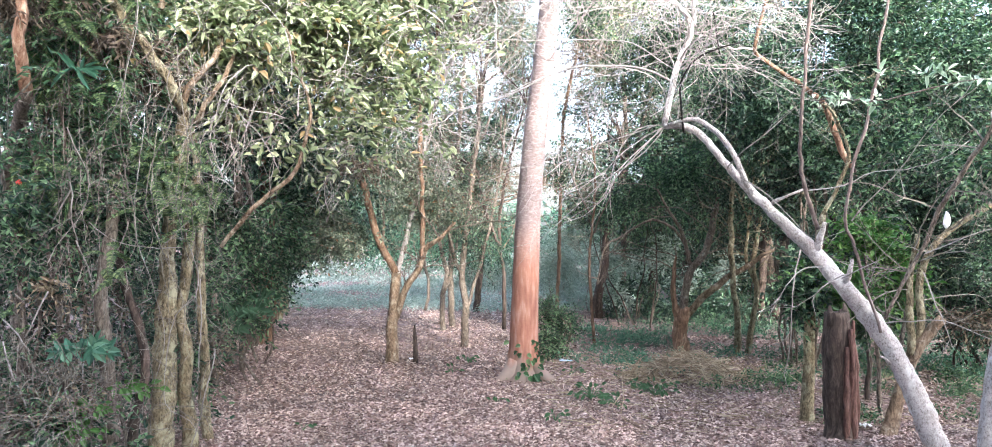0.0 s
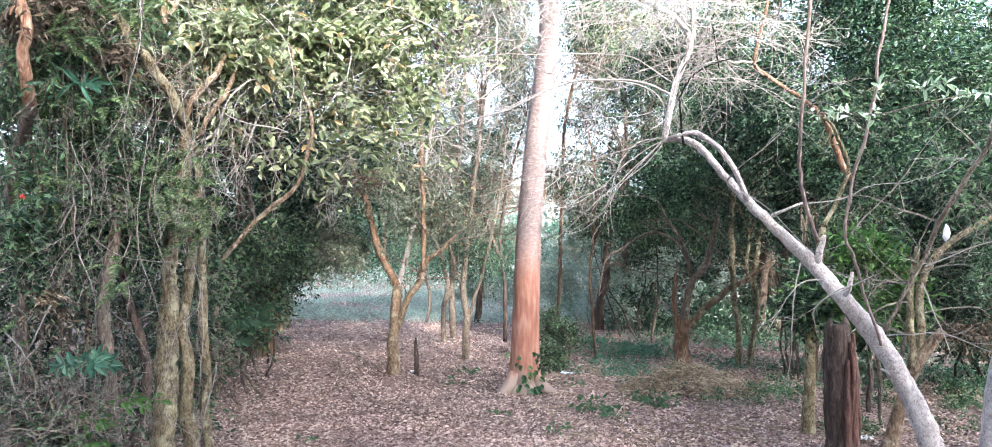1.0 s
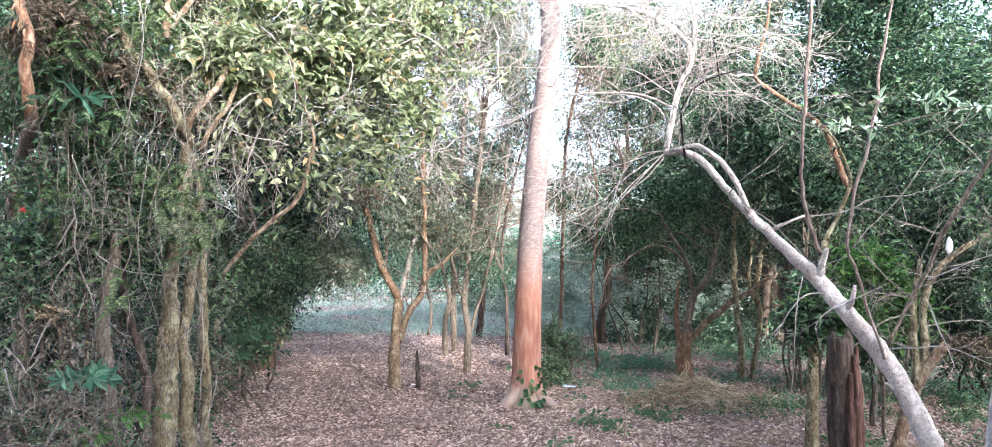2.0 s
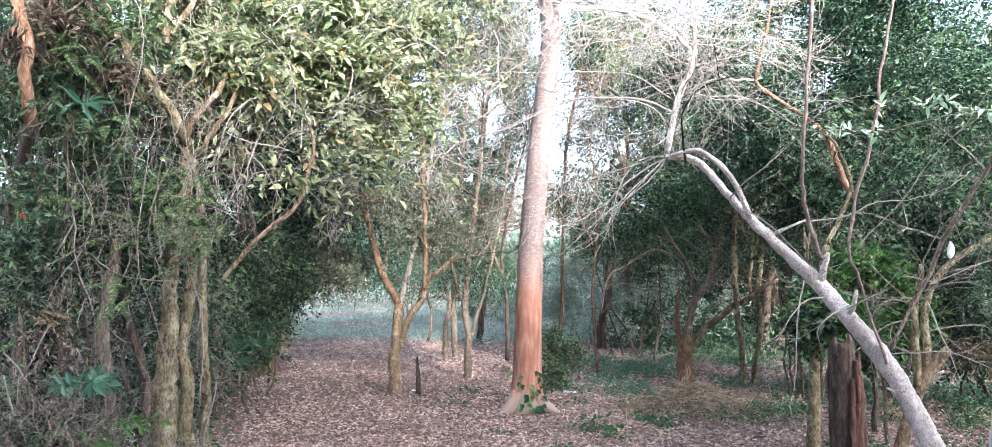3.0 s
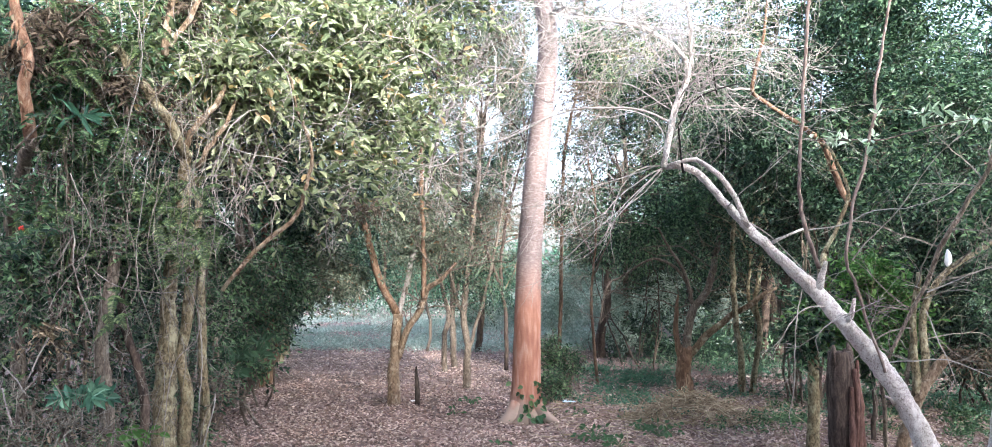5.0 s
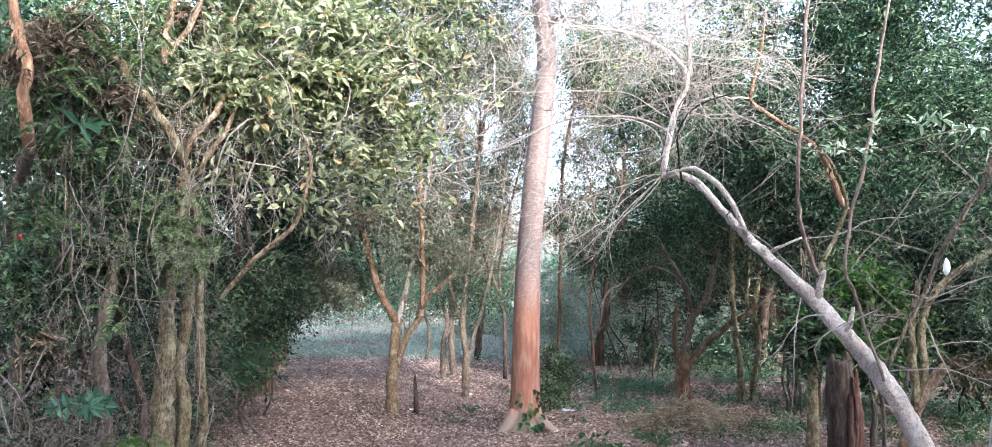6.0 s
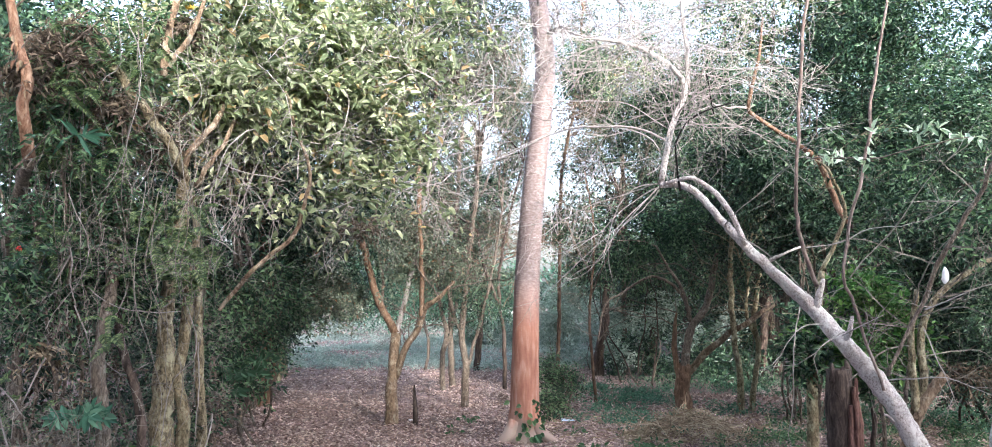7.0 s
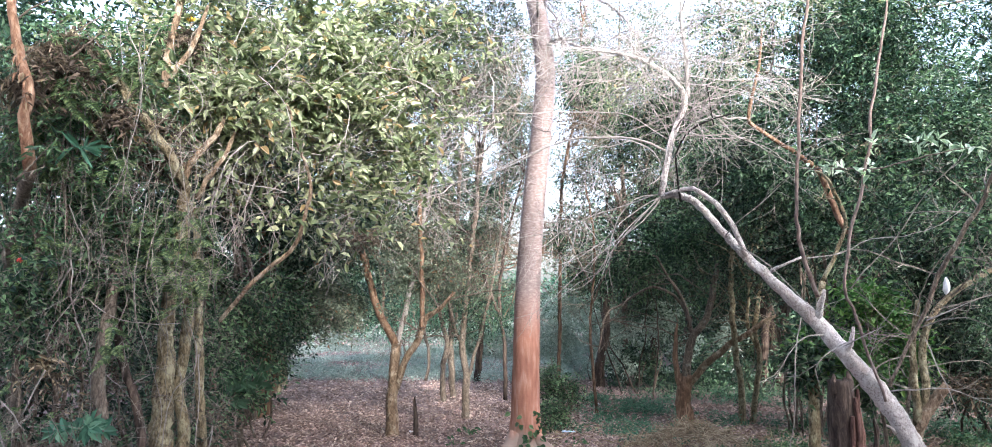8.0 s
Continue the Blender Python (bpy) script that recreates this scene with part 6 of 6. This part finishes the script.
def sky_screen(x, y, h, spread):
    """An unseen tall tree, added so that its crown closes the sky over the clearing."""
    t = thing("sky_screen_tree", (x, y, 0), "unseen tall tree added to cut sky light over the clearing", "tree", "trees shading the clearing")
    limb(t, "trunk", [(x, y, -0.1), (x + R.normal(0, 0.2), y, h * 0.4), (x, y, h * 0.9)], (0.2, 0.14, 0.04), "dark", 10, 0.02, step=0.4)
    blobs = [((x * 0.6 + R.normal(0, 0.6), y + R.normal(0, 0.9), h + R.normal(0, 0.4)), (spread, spread, 0.9), 110) for k in range(5)]
    crown(t, blobs, 0.3, 0.5, "leaf_dark", spray=0.8, count=8, gap=0.05, grain=1.0, simple=True, stem="dark")


# Crowns out of view, placed to dim the sky light below.
for x, y, h, spread in ((-6.5, 1.0, 9.5, 2.6), (7.5, -1.0, 10.0, 2.2), (-7.0, 5.5, 10.0, 2.4), (-2.5, -4.0, 11.5, 2.6), (3.0, -4.5, 12.0, 2.6)):
    sky_screen(x, y, h, spread)

# ---- undergrowth on the ground ----
R = np.random.default_rng(51)

def weed_patch(name, label, spots, mat, leaf, category="weeds", width=0.5):
    ps, ds = [], []
    for (x, y), rad, n in spots:
        a, r = R.uniform(0, 6.28, n), np.sqrt(R.uniform(0, 1, n)) * rad
        px, py = x + np.cos(a) * r, y + np.sin(a) * r * 0.8
        pz = np.array([height(u, w) for u, w in zip(px, py)]) + R.uniform(0.02, 0.16, n) * (1 - r / rad * 0.6)
        ps.append(np.stack([px, py, pz], 1))
    p = np.vstack(ps)
    lv, st = sprays(p, R.normal(0, 0.7, p.shape) + np.array((0, 0, 0.8)), leaf * 2.6, 6, leaf, width, 0.2, True)
    t = thing(name, (*p[:, :2].mean(0), 0), label, category, kind="stuff")
    part("leaves", *lv, mat, t)


weed_patch("ground_weeds", "low dull green weeds covering the clearing floor", [((R.uniform(1.1, 9), R.uniform(9.2, 14.5)), R.uniform(0.2, 0.6), 46) for k in range(96)], "leaf_blue", 0.034)
weed_patch("ground_weeds", "low green weeds near the leaning tree", [((R.uniform(2.4, 7), R.uniform(7.0, 10.6)), R.uniform(0.15, 0.45), 30) for k in range(40)], "leaf_ivy", 0.04)
# Dark leaves cover ground that should lie in shade.
weed_patch("ground_weeds", "low growth added to darken the shaded ground under the shady trees", [((R.uniform(2.6, 11), R.uniform(13.2, 18.5)), R.uniform(0.4, 0.9), 50) for k in range(80)], "leaf_dark", 0.05)
# Bluish glow over the far ground comes from this leaf colour.
weed_patch("ground_weeds", "grassy weeds at the end of the path, bluish light in their colour", [((R.uniform(-7, 4), R.uniform(17.5, 32)), R.uniform(0.5, 1.4), 80) for k in range(150)], "weed_pale", 0.075, width=0.25)
for c, n in (((0.95, 7.98, 0), 60), ((1.15, 7.68, 0), 30), ((1.60, 8.16, 0), 70), ((1.47, 8.50, 0), 30), ((0.53, 7.00, 0), 14), ((-0.31, 10.31, 0), 24), ((-0.46, 9.53, 0), 10), ((-1.51, 6.61, 0), 8), ((0.85, 11.04, 0), 40), ((0.91, 9.48, 0), 16), ((0.04, 7.80, 0), 10)):
    broad_plant(c, "small green weed among fallen leaves", n // 2, 0.055, "leaf_ivy", 0.09 + n * 0.002, "small_weed", 0.6)


def straw_heap():
    out = []
    c = np.array((2.13, 9.09, 0))
    for k in range(1500):
        a, r = R.uniform(0, 6.28), R.uniform(0, 1) ** 0.6
        p = c + np.array((math.cos(a) * r * 0.75, math.sin(a) * r * 0.5, 0.01 + 0.3 * (1 - r)))
        d = (R.normal(0, 1), R.normal(0, 0.7), R.normal(0.1, 0.25))
        grow(out, p, d, R.uniform(0.06, 0.24), 0.003, 0, 0.5, 0.08, 0.2)
    whole("straw_heap", tuple(c), *twig_mesh(out, 0.0036), "straw", "low heap of dry straw-coloured grass and twigs", "dry grass", kind="stuff")


straw_heap()


def straw_scatter():
    out = []
    for k in range(1500):
        x, y = R.uniform(0.6, 5.5), R.uniform(6.6, 11.0)
        grow(out, (x, y, height(x, y) + 0.015), (R.normal(0, 1), R.normal(0, 0.7), R.normal(0, 0.15)), R.uniform(0.06, 0.3), 0.003, 0, 0.5, 0.0, 0.12)
    whole("straw_scatter", (3, 9, 0), *twig_mesh(out, 0.003), "straw", "dry stalks and twigs strewn over the clearing", "dry twigs", kind="stuff")


straw_scatter()


# ---- bits lying and hanging about ----
def scrap(name, base, size, mat, label, category):
    """A crumpled scrap of film or paper."""
    n = 7
    g = np.array([(i / (n - 1) - 0.5, j / (n - 1) - 0.5, 0) for j in range(n) for i in range(n)])
    v = g * np.array(size) + R.normal(0, 0.12, g.shape) * np.array((size[0] * 0.3, size[1] * 0.3, size[2]))
    v[:, 2] += size[2] * 0.5
    i = (np.arange(n - 1)[:, None] * n + np.arange(n - 1)[None]).reshape(-1, 1)
    whole(name, base, v + np.array(base), i + np.array((0, 1, n + 1, n)), mat, label, category, smooth=True)


scrap("plastic_scrap", (0.91, 10.31, 0), (0.16, 0.1, 0.06), "bluefilm", "crumpled pale blue plastic scrap on the ground", "litter")
scrap("paper_scrap", (1.61, 13.07, 0), (0.09, 0.08, 0.06), "white", "small white scrap lying on the ground", "litter")
scrap("paper_scrap", (-1.02, 10.40, 0), (0.07, 0.06, 0.05), "white", "small grey-white scrap beside the forked tree", "litter")
scrap("paper_scrap", (3.04, 6.76, 0), (0.09, 0.08, 0.07), "white", "small white scrap under the leaning tree", "litter")


def cocoon():
    c = np.array((3.38, 6.15, 1.70))
    v, f = tube(curve([c + np.array((0, 0, 0.06)), c + np.array((0.004, 0, 0.02)), c - np.array((0.002, 0, 0.05)), c - np.array((0.008, 0, 0.065))], 0.01), (0.004, 0.019, 0.023, 0.022, 0.007), 14, 0.14)
    whole("white_tag", tuple(c), v, f, "white", "small white plastic wrap tied to a shoot", "tag", smooth=True)


cocoon()
scrap("red_leaf", (-2.88, 5.00, 1.82), (0.03, 0.02, 0.08), "red", "small bright red leaf in the thicket", "leaf")
scrap("yellow_leaf", (-2.22, 5.90, 3.64), (0.06, 0.02, 0.1), "yellow", "yellowed leaf in the thicket crown", "leaf")
stub = thing("small_stump", (-0.97, 10.29, 0), "short dark broken stump beside the path", "stump")
limb(stub, "trunk", [(-0.96, 10.25, -0.04), (-0.96, 10.25, 0.18), (-0.97, 10.25, 0.41), (-0.96, 10.25, 0.47)], (0.035, 0.03, 0.02, 0.005), "dark", 8, 0.004, 0.12)
edge = thing("pale_tree", (3.69, 6.08, 0), "pale smooth trunk at the edge of the clearing", "tree")
limb(edge, "trunk", [(2.99, 5.00, 0.09), (3.01, 5.00, 0.47), (3.07, 5.00, 0.85), (3.23, 5.10, 1.31), (3.48, 5.20, 2.06)], (0.07, 0.06, 0.055, 0.05, 0.04), "pale", 14, 0.004)
